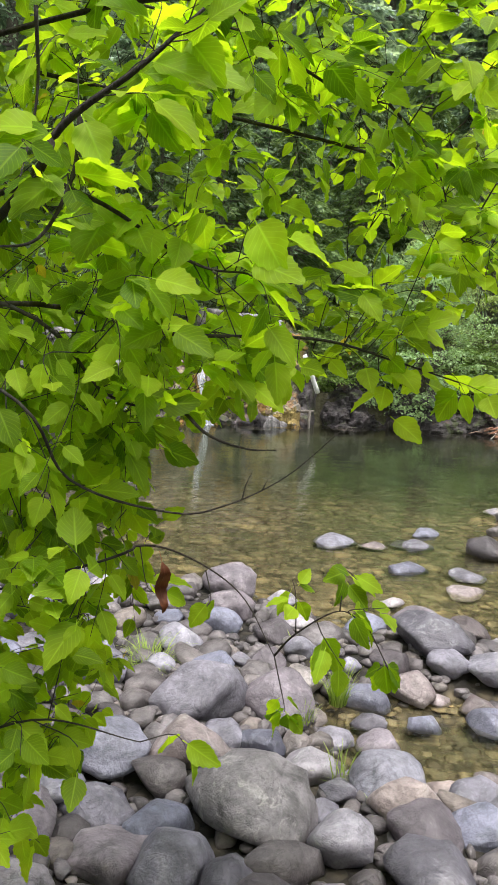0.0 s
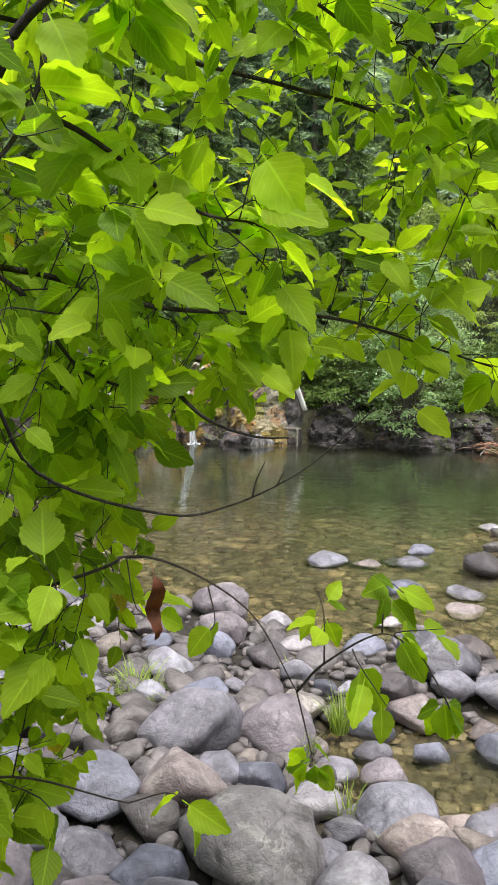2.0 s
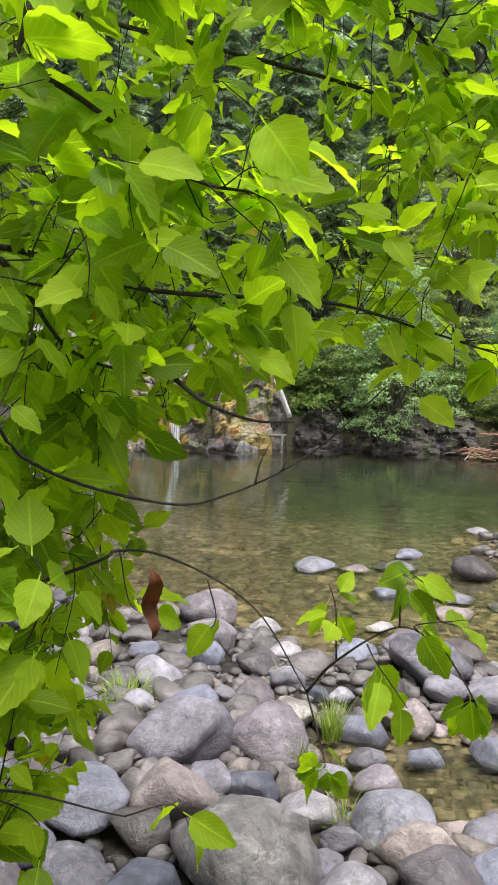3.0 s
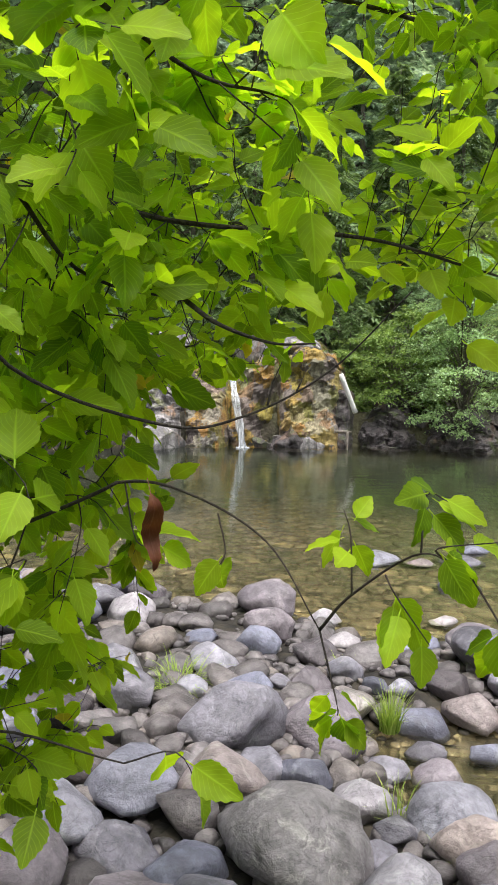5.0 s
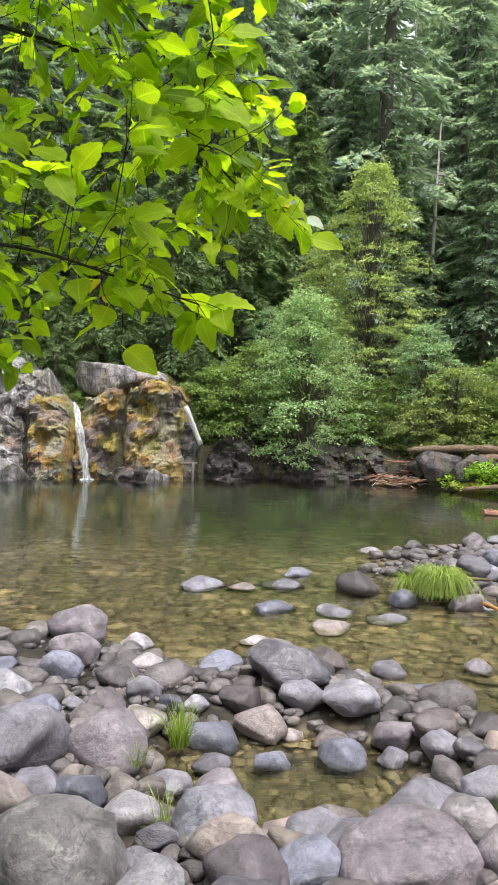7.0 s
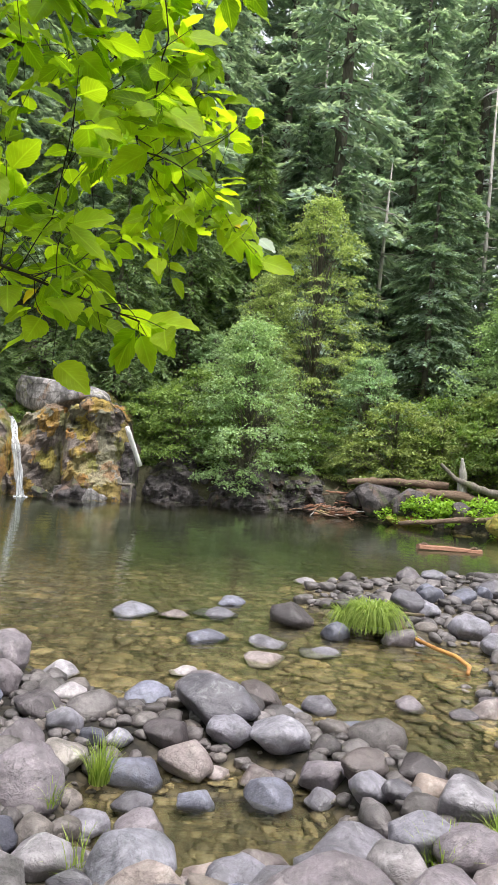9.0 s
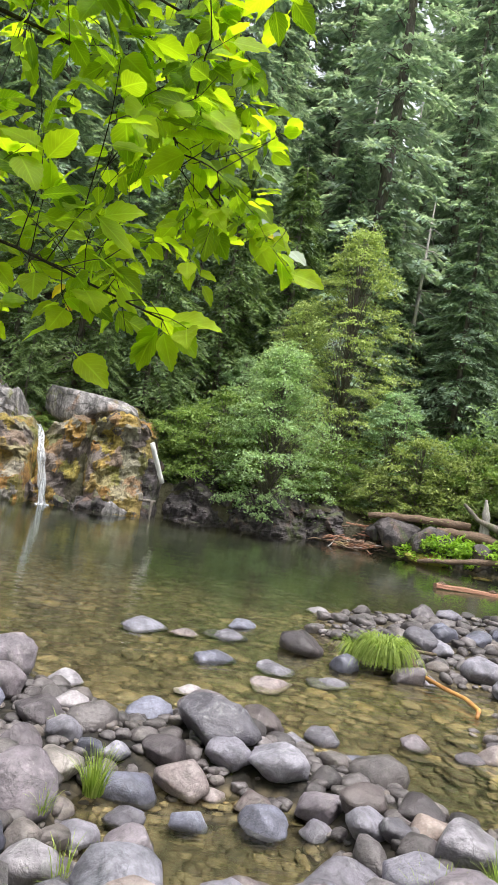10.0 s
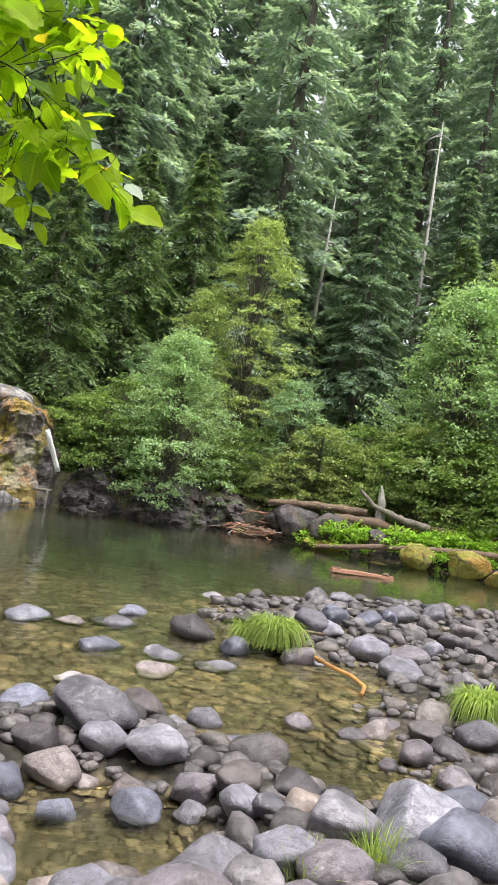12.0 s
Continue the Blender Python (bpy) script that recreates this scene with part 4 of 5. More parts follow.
def broadleaf(h, r, seed, material, low=0.15, clumps=80, leaves=120, size=0.085, stem=0.05, cone=0.0, flat=0.45):
    """A leafy tree: forked trunk, limbs, and clumps of leaves round the limb ends with gaps between."""
    g = np.random.default_rng(seed)
    lines, P = [], []
    top = Vector((g.normal() * 0.12 * r, g.normal() * 0.1 * r, h * 0.92))
    lines.append(([(0, 0, -0.2), tuple(top * 0.5 + Vector((0.1 * r * g.normal(), 0, 0))), tuple(top)], [stem, stem * 0.6, 0.008]))
    for k in range(clumps):
        t = low + (1 - low) * g.random() ** 0.85
        wide = r * (math.sin(math.pi * min(1, 0.18 + 0.82 * (t - low) / (1 - low))) ** 0.7 * 0.95 + 0.06)
        u = (t - low) / (1 - low)
        wide = wide * (1 - cone) + cone * r * (min(1.0, 0.45 + u * 3) * (1 - u) ** 0.8 + 0.04)
        wide *= g.uniform(0.75, 1.25)
        a, q = g.uniform(0, 6.283), g.uniform(0.1, 1.0) ** 0.5 * 1.05
        c = np.array([wide * q * math.cos(a), wide * q * math.sin(a), h * t])
        root = (0, 0, h * max(0.05, t - 0.28 * q))
        bend = tuple((np.array(root) + c) / 2 + [0, 0, 0.08 * h * q])
        lines.append(([root, bend, tuple(c)], [stem * 0.16 + 0.004, stem * 0.10 + 0.003, 0.002]))
        n = int(leaves * g.uniform(0.5, 1.3))
        rad = (0.16 + 0.17 * r) * g.uniform(0.5, 1.3)
        away = np.array([math.cos(a), math.sin(a), 0.35])
        k2 = 6
        dirs = unit(away + g.normal(0, 0.75, (k2, 3)) * [1, 1, flat])
        pick = g.integers(0, k2, n)
        s = g.random((n, 1)) ** 0.7
        P.append(c + dirs[pick] * s * rad * 1.25 + [0, 0, -0.45] * s * s * rad + g.normal(0, 0.13, (n, 3)) * rad * [1, 1, flat])
    p = np.concatenate(P)
    n = len(p)
    d = unit(g.normal(size=(n, 3)) * [1, 1, 0.5] + [0, 0, -0.35])
    side = unit(np.cross(d, g.normal(0, 0.55, (n, 3)) + [0, 0, 1]))
    V, F = triangles(p, d, side, g.uniform(0.7, 1.25, n) * size * 1.5, g.uniform(0.7, 1.2, n) * size * 0.42)
    tv, tf = tubes(lines, 6)
    return mesh_of("trunk", tv, tf, BARK, True), mesh_of("crown", V.tolist(), F.tolist(), material)


def tree(kind, meshes, label, category, group):
    ob = thing(kind, None, label, category, group)
    part("trunk", meshes[0], ob)
    part("crown", meshes[1], ob)
    return ob


def stand(ob, x, y, size=1.0, turn=0.0, first=False, sink=0.1):
    """Sets a tree, or a copy of it, on the ground."""
    m = pose(x, y, float(height(x, y)) - sink, 0, 0, turn) @ Matrix.Scale(size, 4)
    if first:
        ob.matrix_basis = m
        return ob
    return copy_thing(ob, m)


FOREST = "conifers of the forest"
hemlock = tree("conifer", conifer(9.0, 2.3, 1, CONIFER, 0.05, 120, 0.6, 12), "dark green conifer with drooping feathery boughs", "tree", FOREST)
fir = tree("conifer", conifer(11.0, 2.1, 2, CONIFER_DARK, 0.04, 140, 0.4, 11), "dense dark blue-green conifer with layered boughs", "tree", FOREST)
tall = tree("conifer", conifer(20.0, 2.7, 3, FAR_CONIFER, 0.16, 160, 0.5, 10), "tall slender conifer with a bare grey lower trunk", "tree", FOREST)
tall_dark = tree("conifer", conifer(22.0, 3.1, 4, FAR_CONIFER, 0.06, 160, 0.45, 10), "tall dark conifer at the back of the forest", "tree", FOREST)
LEAFY = "leafy trees of the far bank"
alder = tree("alder_tree", broadleaf(4.2, 1.55, 11, ALDER_LEAF, 0.06, 300, 95, 0.046, 0.035, 0.95, 0.35), "soft green leafy young tree leaning over the water", "tree", LEAFY)
pale = tree("pale_tree", broadleaf(7.6, 1.75, 12, PALE_LEAF, 0.12, 280, 90, 0.055, 0.035, 0.5, 0.22), "yellow-green leafy tree standing before dark conifers", "tree", LEAFY)
maple = tree("maple_tree", broadleaf(6.5, 1.9, 13, BLUE_LEAF, 0.08, 230, 85, 0.075, 0.07, 0.2, 0.3), "bluish-green broad-leaved tree on the far slope", "tree", LEAFY)
SHRUBS = "shrubs of the far bank"
shrub = tree("shrub", broadleaf(2.0, 1.25, 14, SHRUB_LEAF, 0.03, 120, 75, 0.055, 0.014, 0.5, 0.2), "bushy green shrub on the far bank", "shrub", SHRUBS)
light_shrub = tree("shrub", broadleaf(2.3, 1.35, 15, OLIVE_LEAF, 0.05, 120, 75, 0.055, 0.014, 0.5, 0.15), "yellowish-green shrub with layered leaves", "shrub", SHRUBS)
plant = tree("leafy_plant", broadleaf(0.5, 0.42, 16, BRIGHT_LEAF, 0.05, 26, 45, 0.06, 0.006), "low bright green leafy plant on the shore", "plant", "bright plants of the far shore")

stand(alder, 1.95, 17.75, 0.98, 0, True, 0.05)
stand(alder, 8.8, 17.7, 1.4, 60)
stand(alder, 10.9, 15.6, 1.4, 200)
stand(alder, 12.4, 14.0, 1.5, 320)
stand(pale, 10.4, 18.4, 0.9, 20)
stand(pale, 3.75, 20.0, 0.88, 0, True)
stand(pale, 2.6, 20.4, 0.70, 140)
stand(maple, 4.95, 18.7, 0.50, 0, True)
stand(maple, 3.5, 30.0, 1.9, 80)
stand(maple, 1.25, 21.2, 0.85, 30)
stand(maple, 11.8, 18.2, 1.0, 170)
stand(maple, -6.2, 19.5, 1.0, 220)
stand(maple, -8.4, 18.0, 0.9, 100)
stand(maple, -10.5, 15.0, 0.9, 20)
stand(hemlock, -3.1, 20.2, 0.85, 0, True)
for x, y, s, a in ((-1.25, 20.2, 0.95, 40), (0.5, 22.4, 1.05, 100), (-5.0, 21.0, 1.0, 160), (-7.5, 20.5, 1.1, 200), (2.3, 23.5, 1.1, 240), (10.2, 21.6, 0.9, 300), (-2.3, 19.0, 0.5, 70), (-4.0, 18.9, 0.45, 10), (-0.6, 19.0, 0.35, 110), (13.5, 17.5, 1.1, 20), (-9.5, 19.0, 1.0, 50), (-11.5, 17.0, 1.0, 90), (-12.5, 20.0, 1.2, 130)):
    stand(hemlock, x, y, s, a)
stand(fir, 7.75, 22.8, 0.88, 0, True)
for x, y, s, a in ((11.0, 24.0, 0.95, 50), (5.3, 24.6, 0.85, 90), (-2.6, 23.6, 1.05, 130), (12.6, 21.5, 1.0, 170), (4.1, 26.0, 1.0, 210), (-0.6, 25.0, 1.15, 250), (-6.5, 24.0, 1.1, 300), (15, 19.5, 1.0, 10), (9.4, 26.0, 1.1, 70), (6.4, 25.6, 0.6, 200), (2.6, 27.0, 1.0, 330), (8.2, 29.5, 0.7, 120), (7.2, 31.0, 0.8, 20), (13.5, 26.0, 1.1, 260)):
    stand(fir, x, y, s, a)
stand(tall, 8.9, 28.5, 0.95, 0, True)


def dead_tree(h, seed):
    """A bare grey trunk with short broken boughs."""
    g = np.random.default_rng(seed)
    ob = thing("dead_tree", None, "tall grey dead trunk with broken boughs among conifers", "tree", "dead trees of the forest")
    lean = g.normal(0, 0.012, 2) * h
    v, f = tube([(0, 0, -0.3), (lean[0] * 0.6, lean[1] * 0.4, h * 0.5), (lean[0], lean[1], h)], [0.12, 0.075, 0.02], 8)
    part("trunk", mesh_of("trunk", v, f, GREY_WOOD, True), ob)
    for k in range(22):
        z, a = h * g.uniform(0.3, 0.97), g.uniform(0, 6.283)
        n = g.uniform(0.25, 0.9)
        c = (lean[0] * z / h, lean[1] * z / h, z)
        e = (c[0] + n * math.cos(a), c[1] + n * math.sin(a), z - n * g.uniform(-0.1, 0.5))
        v, f = tube([c, ((c[0] + e[0]) / 2, (c[1] + e[1]) / 2, (z + e[2]) / 2 + 0.06), e], [0.03, 0.02, 0.006], 5)
        part("bough", mesh_of("bough", v, f, GREY_WOOD, True), ob)
    return ob


for x, y, h, seed in ((6.55, 28.0, 12.5, 1), (6.8, 26.0, 8.2, 3), (5.2, 30.0, 16.0, 2), (10.9, 26.6, 11.0, 4)):
    stand(dead_tree(h, seed), x, y, 1.0, 0, True)
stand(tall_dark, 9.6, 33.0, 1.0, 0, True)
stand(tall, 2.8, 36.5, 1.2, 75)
grow = random.Random(21)
taken = [(8.9, 28.5), (9.6, 33.0), (3.5, 30.0)]
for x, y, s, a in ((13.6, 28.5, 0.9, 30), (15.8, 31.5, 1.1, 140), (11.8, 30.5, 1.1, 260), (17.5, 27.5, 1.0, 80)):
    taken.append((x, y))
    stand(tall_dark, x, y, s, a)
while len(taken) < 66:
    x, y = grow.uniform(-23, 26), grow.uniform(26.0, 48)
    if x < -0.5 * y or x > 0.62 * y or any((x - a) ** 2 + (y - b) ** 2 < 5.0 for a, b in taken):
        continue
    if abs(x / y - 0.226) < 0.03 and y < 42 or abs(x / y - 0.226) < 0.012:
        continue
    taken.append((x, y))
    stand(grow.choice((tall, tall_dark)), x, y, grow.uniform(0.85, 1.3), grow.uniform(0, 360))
# Unseen conifers added around the camera to block sky light from stone fronts.
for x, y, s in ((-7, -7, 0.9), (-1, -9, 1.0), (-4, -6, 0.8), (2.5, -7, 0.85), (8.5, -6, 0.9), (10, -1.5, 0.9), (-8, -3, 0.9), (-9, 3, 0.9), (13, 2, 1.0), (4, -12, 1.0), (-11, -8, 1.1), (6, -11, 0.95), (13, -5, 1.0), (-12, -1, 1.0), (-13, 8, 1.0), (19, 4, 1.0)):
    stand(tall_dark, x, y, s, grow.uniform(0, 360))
stand(shrub, 0.35, 18.2, 0.95, 0, True)
for x, y, s, a in ((-0.25, 18.9, 0.9, 40), (3.4, 18.5, 0.6, 80), (-7.2, 18.3, 0.9, 30), (-8.8, 16.6, 1.0, 70), (-10.2, 14.2, 1.0, 120), (7.3, 17.1, 1.1, 200), (8.6, 16.4, 1.15, 250), (9.6, 15.0, 1.2, 290), (10.8, 13.8, 1.3, 330), (-1.2, 19.2, 0.6, 10), (-5.5, 18.4, 0.7, 60), (0.8, 18.9, 1.2, 190), (5.6, 18.9, 0.9, 240), (12.4, 12.6, 1.4, 20), (3.8, 18.9, 0.8, 310), (6.9, 18.8, 1.1, 45), (8.6, 17.4, 1.3, 95), (-0.9, 18.3, 0.5, 15), (-3.4, 18.6, 0.5, 20)):
    stand(shrub, x, y, s, a)
stand(light_shrub, 5.5, 17.9, 0.95, 0, True)
for x, y, s, a in ((6.5, 17.5, 0.85, 50), (4.5, 18.2, 0.6, 100), (7.7, 17.3, 1.1, 150), (8.2, 16.6, 0.7, 260)):
    stand(light_shrub, x, y, s, a)
stand(plant, 5.55, 15.75, 1.0, 0, True)
for x, y, s, a in ((5.85, 15.6, 0.9, 50), (5.3, 15.9, 0.8, 100), (6.65, 15.4, 1.0, 150), (6.95, 15.2, 0.8, 200), (7.3, 15.0, 0.9, 250), (7.9, 14.8, 1.0, 300), (8.4, 14.5, 1.0, 20), (7.0, 14.6, 0.7, 70), (8.0, 14.2, 0.6, 120), (9.0, 14.2, 1.1, 170), (7.6, 15.3, 0.9, 40), (9.4, 14.6, 1.2, 10), (8.8, 15.0, 1.2, 200), (10.0, 14.0, 1.2, 80), (8.2, 15.4, 1.1, 140), (6.1, 15.9, 0.9, 260), (9.6, 13.6, 1.0, 310), (7.4, 14.4, 0.6, 30), (5.05, 16.1, 0.6, 90)):
    stand(plant, x, y, s, a)


def build_undergrowth():
    """Low leaves that cover the forest slope."""
    g = np.random.default_rng(8)
    n = 26000
    x, y = g.uniform(-12, 20, n), 0
    f = g.random(n) ** 1.5 * 14 + np.where(x > 3.4, 2.2, 0.7)
    y = far_edge(x) + f
    lump = 0.35 + 0.35 * np.sin(x * 1.7 + 0.6 * y) * np.cos(y * 1.3 - 0.4 * x)
    z = height(x, y) + g.random(n) * np.clip(lump, 0.08, 1) * np.where(x > 3.4, np.clip(f - 2.0, 0.05, 1), 1)
    keep = ~((x < -0.4) & (f < 2.6))
    p = np.stack([x, y, z], 1)[keep]
    n = len(p)
    d = unit(g.normal(size=(n, 3)) * [1, 1, 0.4])
    side = unit(np.cross(d, g.normal(0, 0.4, (n, 3)) + [0, 0, 1]))
    V, F = triangles(p, d, side, g.uniform(0.10, 0.24, n), g.uniform(0.025, 0.06, n))
    thing("undergrowth", None, "ferns and low leaves covering the forest floor", "undergrowth", "", "stuff", mesh_of("undergrowth", V.tolist(), F.tolist(), SHRUB_LEAF))


build_undergrowth()


# ---- the near shrub: stem, branches, twigs, leaves ----
BRANCHES = {
    "arch": [(-1.35, 1.30, 1.85), (-0.76, 0.86, 2.17), (-0.67, 0.82, 2.27), (-0.56, 0.80, 2.34), (-0.48, 0.82, 2.42)],
    "bow": [(-1.35, 1.30, 2.10), (-0.77, 0.86, 2.19), (-0.65, 0.88, 2.19), (-0.51, 0.96, 2.11), (-0.43, 1.01, 2.10)],
    "upper": [(-1.3, 1.35, 2.5), (-0.59, 1.13, 2.56), (-0.41, 1.28, 2.52), (-0.30, 1.35, 2.48), (-0.20, 1.40, 2.47)],
    "hang": [(-0.20, 1.40, 2.47), (-0.09, 1.51, 2.39), (-0.03, 1.53, 2.21)],
    "mid": [(-1.35, 1.35, 1.95), (-0.84, 1.06, 2.04), (-0.60, 1.22, 2.00), (-0.32, 1.39, 2.00), (-0.15, 1.44, 1.96), (-0.01, 1.46, 1.92)],
    "bare": [(-1.35, 1.25, 2.0), (-0.74, 0.77, 1.92), (-0.65, 0.81, 1.79), (-0.52, 0.90, 1.73), (-0.44, 0.93, 1.74), (-0.35, 0.93, 1.79), (-0.27, 0.90, 1.87)],
    "low": [(-1.38, 1.3, 1.3), (-0.67, 0.95, 1.62), (-0.58, 0.95, 1.66), (-0.50, 0.94, 1.65), (-0.41, 0.90, 1.61), (-0.35, 0.84, 1.54)],
    "spray": [(-0.35, 0.84, 1.54), (-0.32, 0.83, 1.58), (-0.26, 0.80, 1.63), (-0.22, 0.76, 1.62)],
}
MORE_BRANCHES = {
    "grey": [(-0.66, 0.87, 2.30), (-0.66, 0.84, 2.21), (-0.69, 0.79, 2.12), (-0.74, 0.73, 2.10)],
    "upright": [(-0.74, 0.91, 2.46), (-0.75, 0.94, 2.34), (-0.76, 0.88, 2.18)],
    "left": [(-1.35, 1.25, 2.1), (-0.76, 0.87, 2.03), (-0.64, 0.96, 1.90), (-0.53, 1.04, 1.87)],
    "short": [(-0.53, 1.04, 1.87), (-0.48, 0.99, 1.84), (-0.42, 1.00, 1.82), (-0.37, 1.00, 1.82)],
    "tip": [(-1.3, 1.4, 2.6), (-0.34, 1.60, 2.45), (-0.13, 1.73, 2.40), (0.06, 1.86, 2.25), (0.19, 1.87, 2.20)],
    "tip_side": [(-1.25, 1.45, 2.8), (-0.08, 1.77, 2.62), (-0.02, 1.81, 2.50), (0.04, 1.86, 2.40), (0.07, 1.90, 2.27)],
    "high": [(-1.25, 1.4, 2.95), (-0.6, 1.3, 2.85), (-0.15, 1.5, 2.78), (0.12, 1.75, 2.72)],
    "bare_side": [(-0.415, 0.925, 1.752), (-0.41, 0.925, 1.775), (-0.40, 0.92, 1.798)],
    "bare_side_short": [(-0.385, 0.93, 1.767), (-0.377, 0.93, 1.785)],
    "low_left": [(-1.38, 1.3, 0.9), (-0.95, 0.95, 1.25), (-0.72, 0.85, 1.40), (-0.55, 0.85, 1.38)],
    "low_far": [(-1.38, 1.3, 0.6), (-1.0, 1.1, 1.0), (-0.8, 1.0, 1.12)],
}


def bend(points, n=7):
    """A smooth line through points."""
    p = [Vector(q) for q in points]
    p = [p[0] * 2 - p[1]] + p + [p[-1] * 2 - p[-2]]
    out = []
    for i in range(1, len(p) - 2):
        for k in range(n):
            t = k / n
            a, b, c, d = p[i - 1], p[i], p[i + 1], p[i + 2]
            out.append(0.5 * (2 * b + (c - a) * t + (2 * a - 5 * b + 4 * c - d) * t * t + (3 * b - a - 3 * c + d) * t ** 3))
    out.append(p[-2])
    return out


def leaf_shape(seed):
    """A toothed oval leaf of length 1 along x, folded at the midrib and curled at the tip: vertices, faces, UVs."""
    rnd = random.Random(seed)
    n = 15
    fold, curl, wide = rnd.uniform(0.10, 0.35), rnd.uniform(0.05, 0.35), rnd.uniform(0.34, 0.42)
    twist = rnd.uniform(-0.3, 0.3)
    V, UV, F = [], [], []
    for i in range(n):
        t = i / (n - 1)
        w = wide * (math.sin(math.pi * t ** 0.8) ** 0.8) * (1 - 0.30 * t)
        for k, s in enumerate((-1, -0.5, 0, 0.5, 1)):
            tooth = (0.016 if i % 2 else -0.010) * (abs(s) == 1) * (0 < i < n - 1)
            y = s * max(0, w + tooth)
            z = fold * abs(y) - curl * t * t * 0.5 + twist * y * t + 0.02 * math.sin(t * 18) * abs(s)
            V.append((t + tooth * 0.6, y, z))
            UV.append((t, s * 0.5))
    for i in range(n - 1):
        for k in range(4):
            a = i * 5 + k
            F.append((a, a + 1, a + 6, a + 5))
    o = len(V)
    V += [(-0.16, -0.012, 0.02), (-0.16, 0.012, 0.02), (0.02, 0.012, 0), (0.02, -0.012, 0)]
    UV += [(0, 0)] * 4
    F.append((o, o + 1, o + 2, o + 3))
    return V, F, UV


LEAF_SHAPES = [leaf_shape(k) for k in range(6)]


def build_near_shrub():
    rnd = random.Random(33)
    bush = thing("near_shrub", pose(-1.45, 1.4, float(height(-1.45, 1.4))), "leafy shrub with backlit toothed green leaves hanging over the bank", "shrub")
    inv = bush.matrix_basis.inverted()
    local = [inv @ Vector(p) for p in ((-1.45, 1.4, 0.05), (-1.40, 1.34, 0.9), (-1.36, 1.3, 1.7), (-1.30, 1.36, 2.5), (-1.2, 1.45, 3.3))]
    v, f = tube(bend(local), [0.045 - 0.03 * i / 28 for i in range(29)], 9)
    part("stem", mesh_of("stem", v, f, TWIG, True), bush)
    nodes, limbs = [], []
    thick = {"arch": 0.0075, "bow": 0.005, "upper": 0.005, "mid": 0.005, "bare": 0.0024, "low": 0.0024, "tip": 0.0045, "high": 0.006, "left": 0.004, "grey": 0.004, "bare_side": 0.0013, "bare_side_short": 0.0011, "spray": 0.0016}
    for group in (BRANCHES, MORE_BRANCHES):
        for name, pts in group.items():
            line = bend(pts)
            r = thick.get(name, 0.003)
            rad = [r * (1.15 - 0.85 * i / (len(line) - 1)) for i in range(len(line))]
            v, f = tube([inv @ p for p in line], rad, 7)
            limbs.append((part("branch", mesh_of("branch", v, f, TWIG, True), bush), line))
            if name not in ("bare", "short", "grey", "spray", "low", "bare_side", "bare_side_short"):
                nodes += line[3:]
    twigs, leaves = [], []

    def spray(root, tip, count, size, hang=0.25):
        """A thin twig from root to tip with alternate leaves along its outer part."""
        mid = root.lerp(tip, 0.55) + Vector((rnd.gauss(0, 0.02), rnd.gauss(0, 0.02), 0.015 + rnd.gauss(0, 0.02)))
        line = bend([root, mid, tip], 4)
        twigs.append((line, [0.0011 - 0.0006 * i / (len(line) - 1) for i in range(len(line))]))
        nodes.append(line[len(line) // 2])
        d = (tip - mid).normalized()
        for k in range(count):
            t = 0.35 + 0.65 * (k + 0.5) / count
            p = line[min(len(line) - 1, int(t * (len(line) - 1)))]
            side = d.cross(Vector((0, 0, 1))).normalized() * (1 if k % 2 else -1)
            a = (d * 0.7 + side * 0.9 + Vector((rnd.gauss(0, 0.35), rnd.gauss(0, 0.35), -hang + rnd.gauss(0, 0.35)))).normalized()
            nrm = Vector((rnd.gauss(0, 0.5), -0.55 + rnd.gauss(0, 0.5), 0.75))
            leaves.append((p + a * 0.012, a, nrm, size * rnd.uniform(0.65, 1.2)))

    def near_node(p):
        best = sorted(nodes, key=lambda q: (q - p).length + 0.6 * max(0, q.x - p.x + 0.02))
        return best[rnd.randint(0, 5)]

    lo_x, lo_z = (-1.2, -0.62, -0.5, -0.4, -0.2, 0.0, 0.2, 0.4), (1.62, 1.70, 1.84, 1.90, 1.97, 2.03, 2.14, 2.3)
    made = 0
    while made < 600:
        x, y, z = rnd.uniform(-1.1, 0.30), rnd.uniform(0.92, 2.1), rnd.uniform(1.6, 3.0)
        if z < np.interp(x + 0.12 * (1.55 - y), lo_x, lo_z) or x > 0.30 - 0.42 * max(0, z - 2.2) or x > 0.12 and y < 1.55:
            continue
        if x > -0.5 and y < 1.0 + 0.45 * (x + 0.5) and rnd.random() < 0.75:
            continue
        if x > -0.25 and rnd.random() < 0.22:
            continue
        tip = Vector((x, y, z))
        root = near_node(tip)
        if (root - tip).length > 0.34:
            root = tip + (root - tip).normalized() * 0.3
            near = min(nodes, key=lambda q: (q - root).length)
            twigs.append(([near, near.lerp(root, 0.5) + Vector((0, 0, 0.02)), root], [0.0018, 0.0014, 0.0011]))
        spray(root, tip, rnd.randint(4, 8), rnd.uniform(0.048, 0.078) * (0.85 if y > 1.5 else 1.0))
        made += 1
    for name in ("mid", "upper", "hang", "bow", "arch", "tip", "tip_side", "high"):
        line = bend({**BRANCHES, **MORE_BRANCHES}[name], 8)
        for k in range(10, len(line), 2):
            out = (line[k] - line[k - 1]).normalized()
            tip = line[k] + out * rnd.uniform(0.03, 0.09) + Vector((rnd.gauss(0, 0.04), rnd.gauss(0, 0.04), rnd.gauss(-0.02, 0.04)))
            spray(line[k], tip, rnd.randint(2, 4), rnd.uniform(0.06, 0.09))
    made = 0
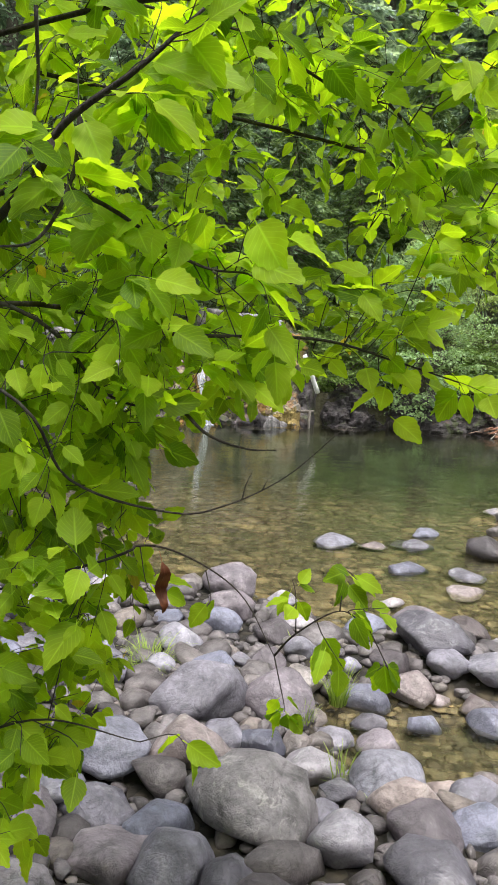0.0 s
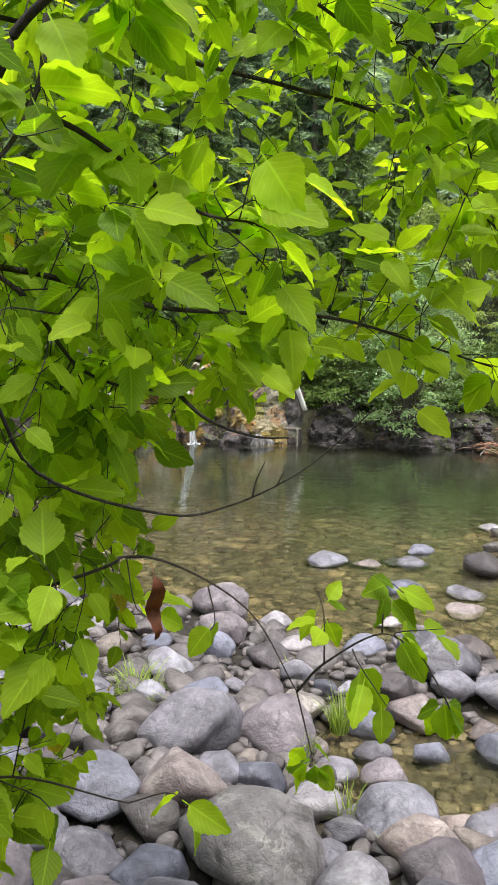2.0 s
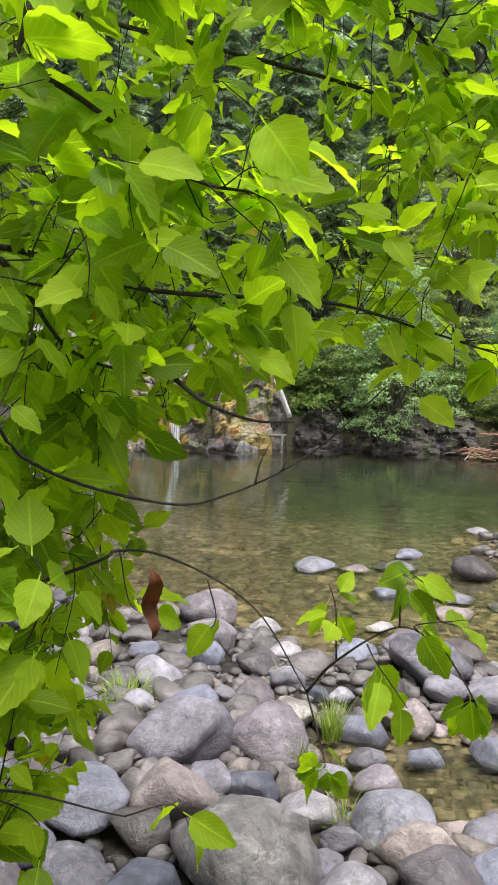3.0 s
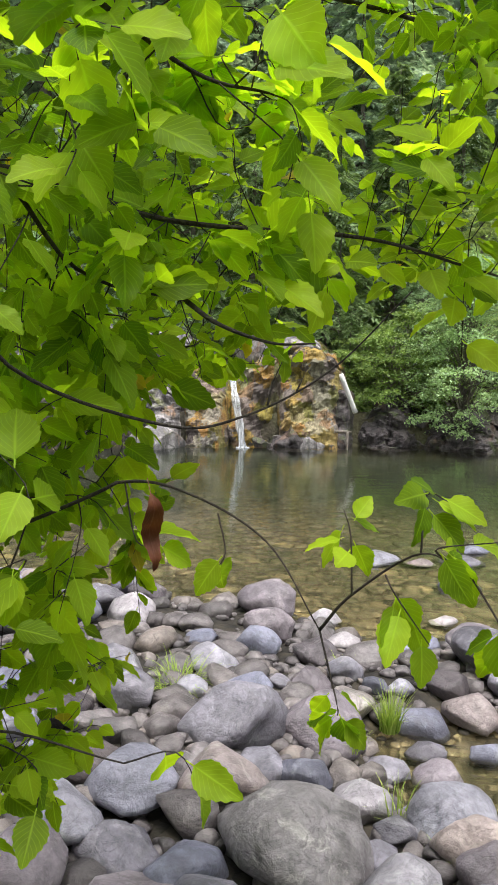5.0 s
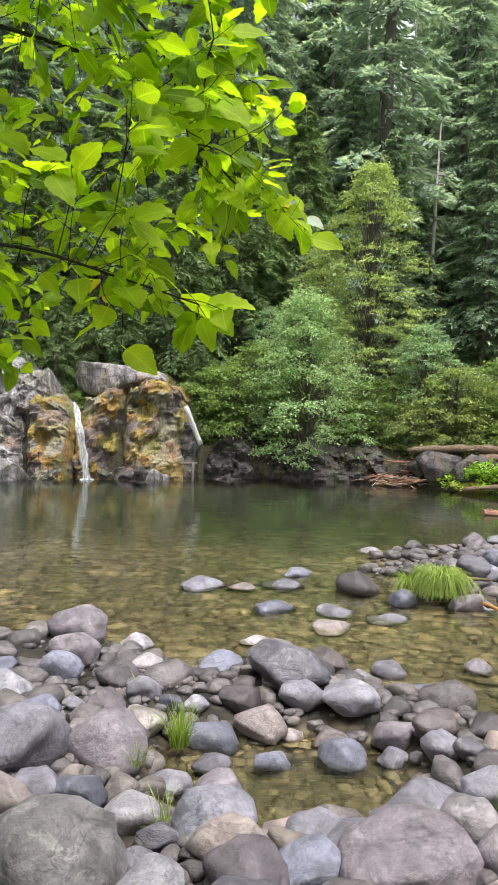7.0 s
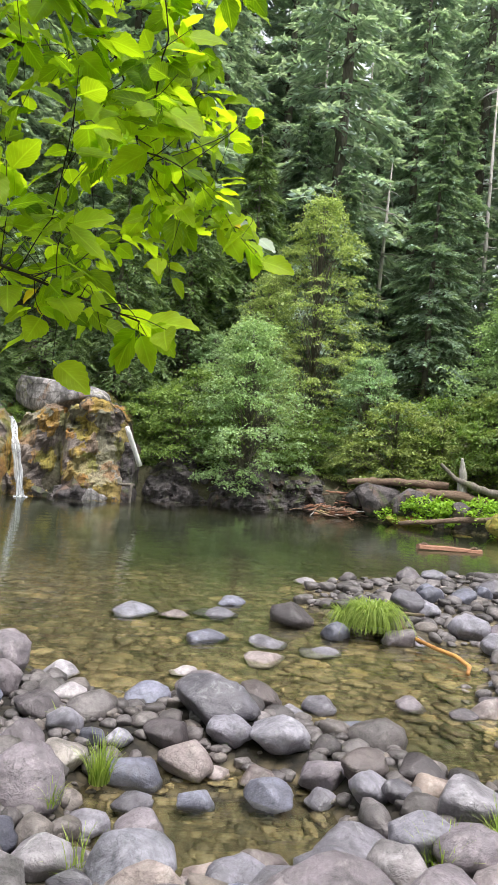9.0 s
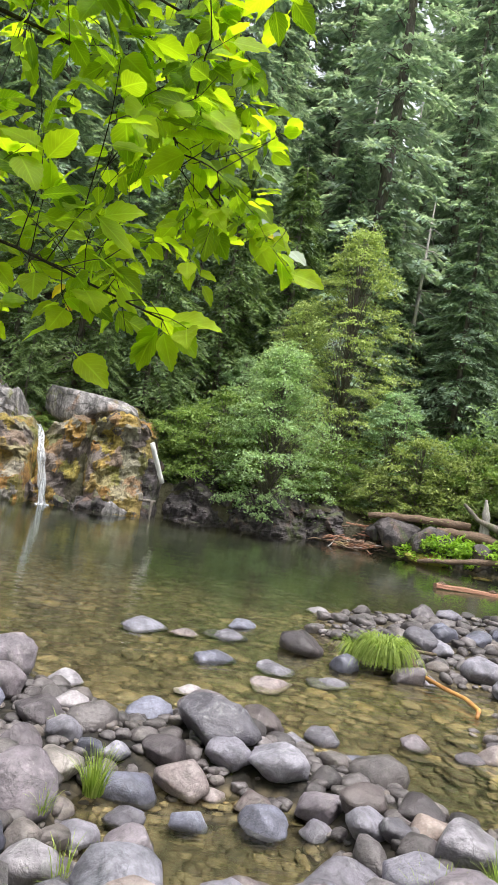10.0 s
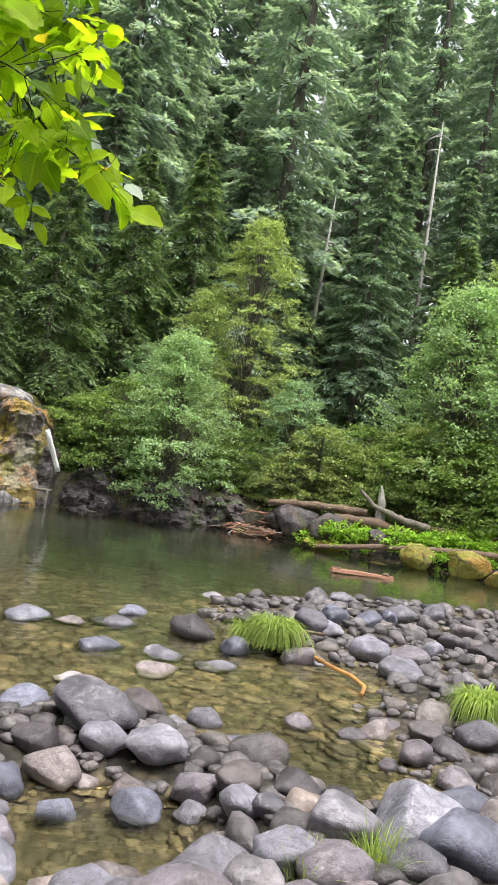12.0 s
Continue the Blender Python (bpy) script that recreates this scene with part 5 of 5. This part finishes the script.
    while made < 400:
        x, y, z = rnd.uniform(-1.1, -0.5), rnd.uniform(0.72, 1.45), rnd.uniform(1.02, 2.1)
        if x > -0.36 * y - 0.12:
            continue
        if x > -0.62 - 0.10 * max(0, 1.62 - z) / 0.4 + 0.10 * max(0, z - 1.75) / 0.2:
            continue
        tip = Vector((x, y, z))
        root = near_node(tip)
        if (root - tip).length > 0.3:
            root = tip + (root - tip).normalized() * 0.26
            near = min(nodes, key=lambda q: (q - root).length)
            twigs.append(([near, near.lerp(root, 0.5) + Vector((0, 0, 0.02)), root], [0.0018, 0.0014, 0.0011]))
        spray(root, tip, rnd.randint(4, 7), rnd.uniform(0.038, 0.062), 0.6)
        made += 1
    for root, tip, n in (((-0.35, 0.84, 1.54), (-0.33, 0.83, 1.46), 4), ((-0.22, 0.76, 1.62), (-0.19, 0.76, 1.56), 4), ((-0.29, 0.815, 1.605), (-0.25, 0.79, 1.55), 3), ((-0.26, 0.80, 1.63), (-0.24, 0.79, 1.68), 3), ((-0.32, 0.83, 1.58), (-0.33, 0.84, 1.66), 3), ((-0.24, 0.78, 1.63), (-0.20, 0.77, 1.65), 3)):
        spray(Vector(root), Vector(tip), n + 3, 0.04, 0.75)
    for root, tip, n in (((-0.55, 0.85, 1.38), (-0.47, 0.86, 1.35), 3), ((-0.64, 0.96, 1.64), (-0.66, 0.95, 1.50), 4), ((-0.58, 0.95, 1.66), (-0.53, 0.92, 1.60), 3), ((-0.72, 0.85, 1.40), (-0.66, 0.86, 1.27), 4), ((-0.47, 0.94, 1.63), (-0.47, 0.92, 1.57), 2)):
        spray(Vector(root), Vector(tip), n, 0.055, 0.7)
    v, f = tubes([([inv @ Vector(p) for p in line], rad) for line, rad in twigs], 5)
    tagged(part("twig_tangle", mesh_of("twig_tangle", v, f, TWIG, True), bush, "thin dark twigs"), "", "", "", "stuff")

    def frame_of(p, a, nrm, size):
        ax = a.normalized()
        az = (nrm - ax * nrm.dot(ax)).normalized()
        ay = az.cross(ax)
        return Matrix.Translation(p) @ Matrix((ax, ay, az)).transposed().to_4x4() @ Matrix.Scale(size, 4)

    singles = [mesh_of("leaf", *s[:2], NEAR_LEAF_SINGLE, True, s[2]) for s in LEAF_SHAPES]
    yellow = [mesh_of("yellow_leaf", *LEAF_SHAPES[k][:2], YELLOW_LEAF, True, LEAF_SHAPES[k][2]) for k in range(2)]
    pale_back = [mesh_of("pale_leaf", *LEAF_SHAPES[4][:2], SILVER_LEAF, True, LEAF_SHAPES[4][2])]
    leaves.sort(key=lambda q: q[0].y)
    V, F, UV, n = [], [], [], 0
    for i, (p, a, nrm, size) in enumerate(leaves):
        m = inv @ frame_of(p, a, nrm, size)
        if i % 97 == 17 and p.y > 1.2:
            part("yellow_leaf", rnd.choice(yellow), bush, "yellowed leaf", m)
        elif i < 300:
            limb = min(limbs, key=lambda q: min((p - c).length for c in q[1][::2]))[0]
            part("leaf", rnd.choice(singles), limb, "", m)
        else:
            sv, sf, su = LEAF_SHAPES[rnd.randrange(6)]
            mm = np.array(m)
            V.append(np.array(sv) @ mm[:3, :3].T + mm[:3, 3])
            F += [tuple(k + n for k in q) for q in sf]
            UV += su
            n += len(sv)
    tagged(part("leaves", mesh_of("leaves", np.concatenate(V).tolist(), F, NEAR_LEAF, True, UV), bush, "many toothed green leaves"), "", "", "", "stuff")
    for x, z, lean in ((0.18, 2.215, 0.3), (0.225, 2.18, -0.4), (0.13, 2.26, 0.1)):
        part("pale_leaf", pale_back[0], bush, "upturned silvery leaf back", inv @ frame_of(Vector((x, 1.85, z)), Vector((0.6, lean, -0.5)), Vector((0.1, -0.8, 0.5)), 0.055))
    dry = mesh_of("dry_leaf", [(x, y * 0.38, z + 0.12 * math.sin(9 * x)) for x, y, z in LEAF_SHAPES[3][0]], LEAF_SHAPES[3][1], RED_LEAF, True, LEAF_SHAPES[3][2])
    part("dry_leaf", dry, bush, "curled red-brown dry leaf", inv @ frame_of(Vector((-0.525, 0.86, 1.665)), Vector((0.05, 0.05, -1)), Vector((0.5, -0.8, 0)), 0.085))


build_near_shrub()
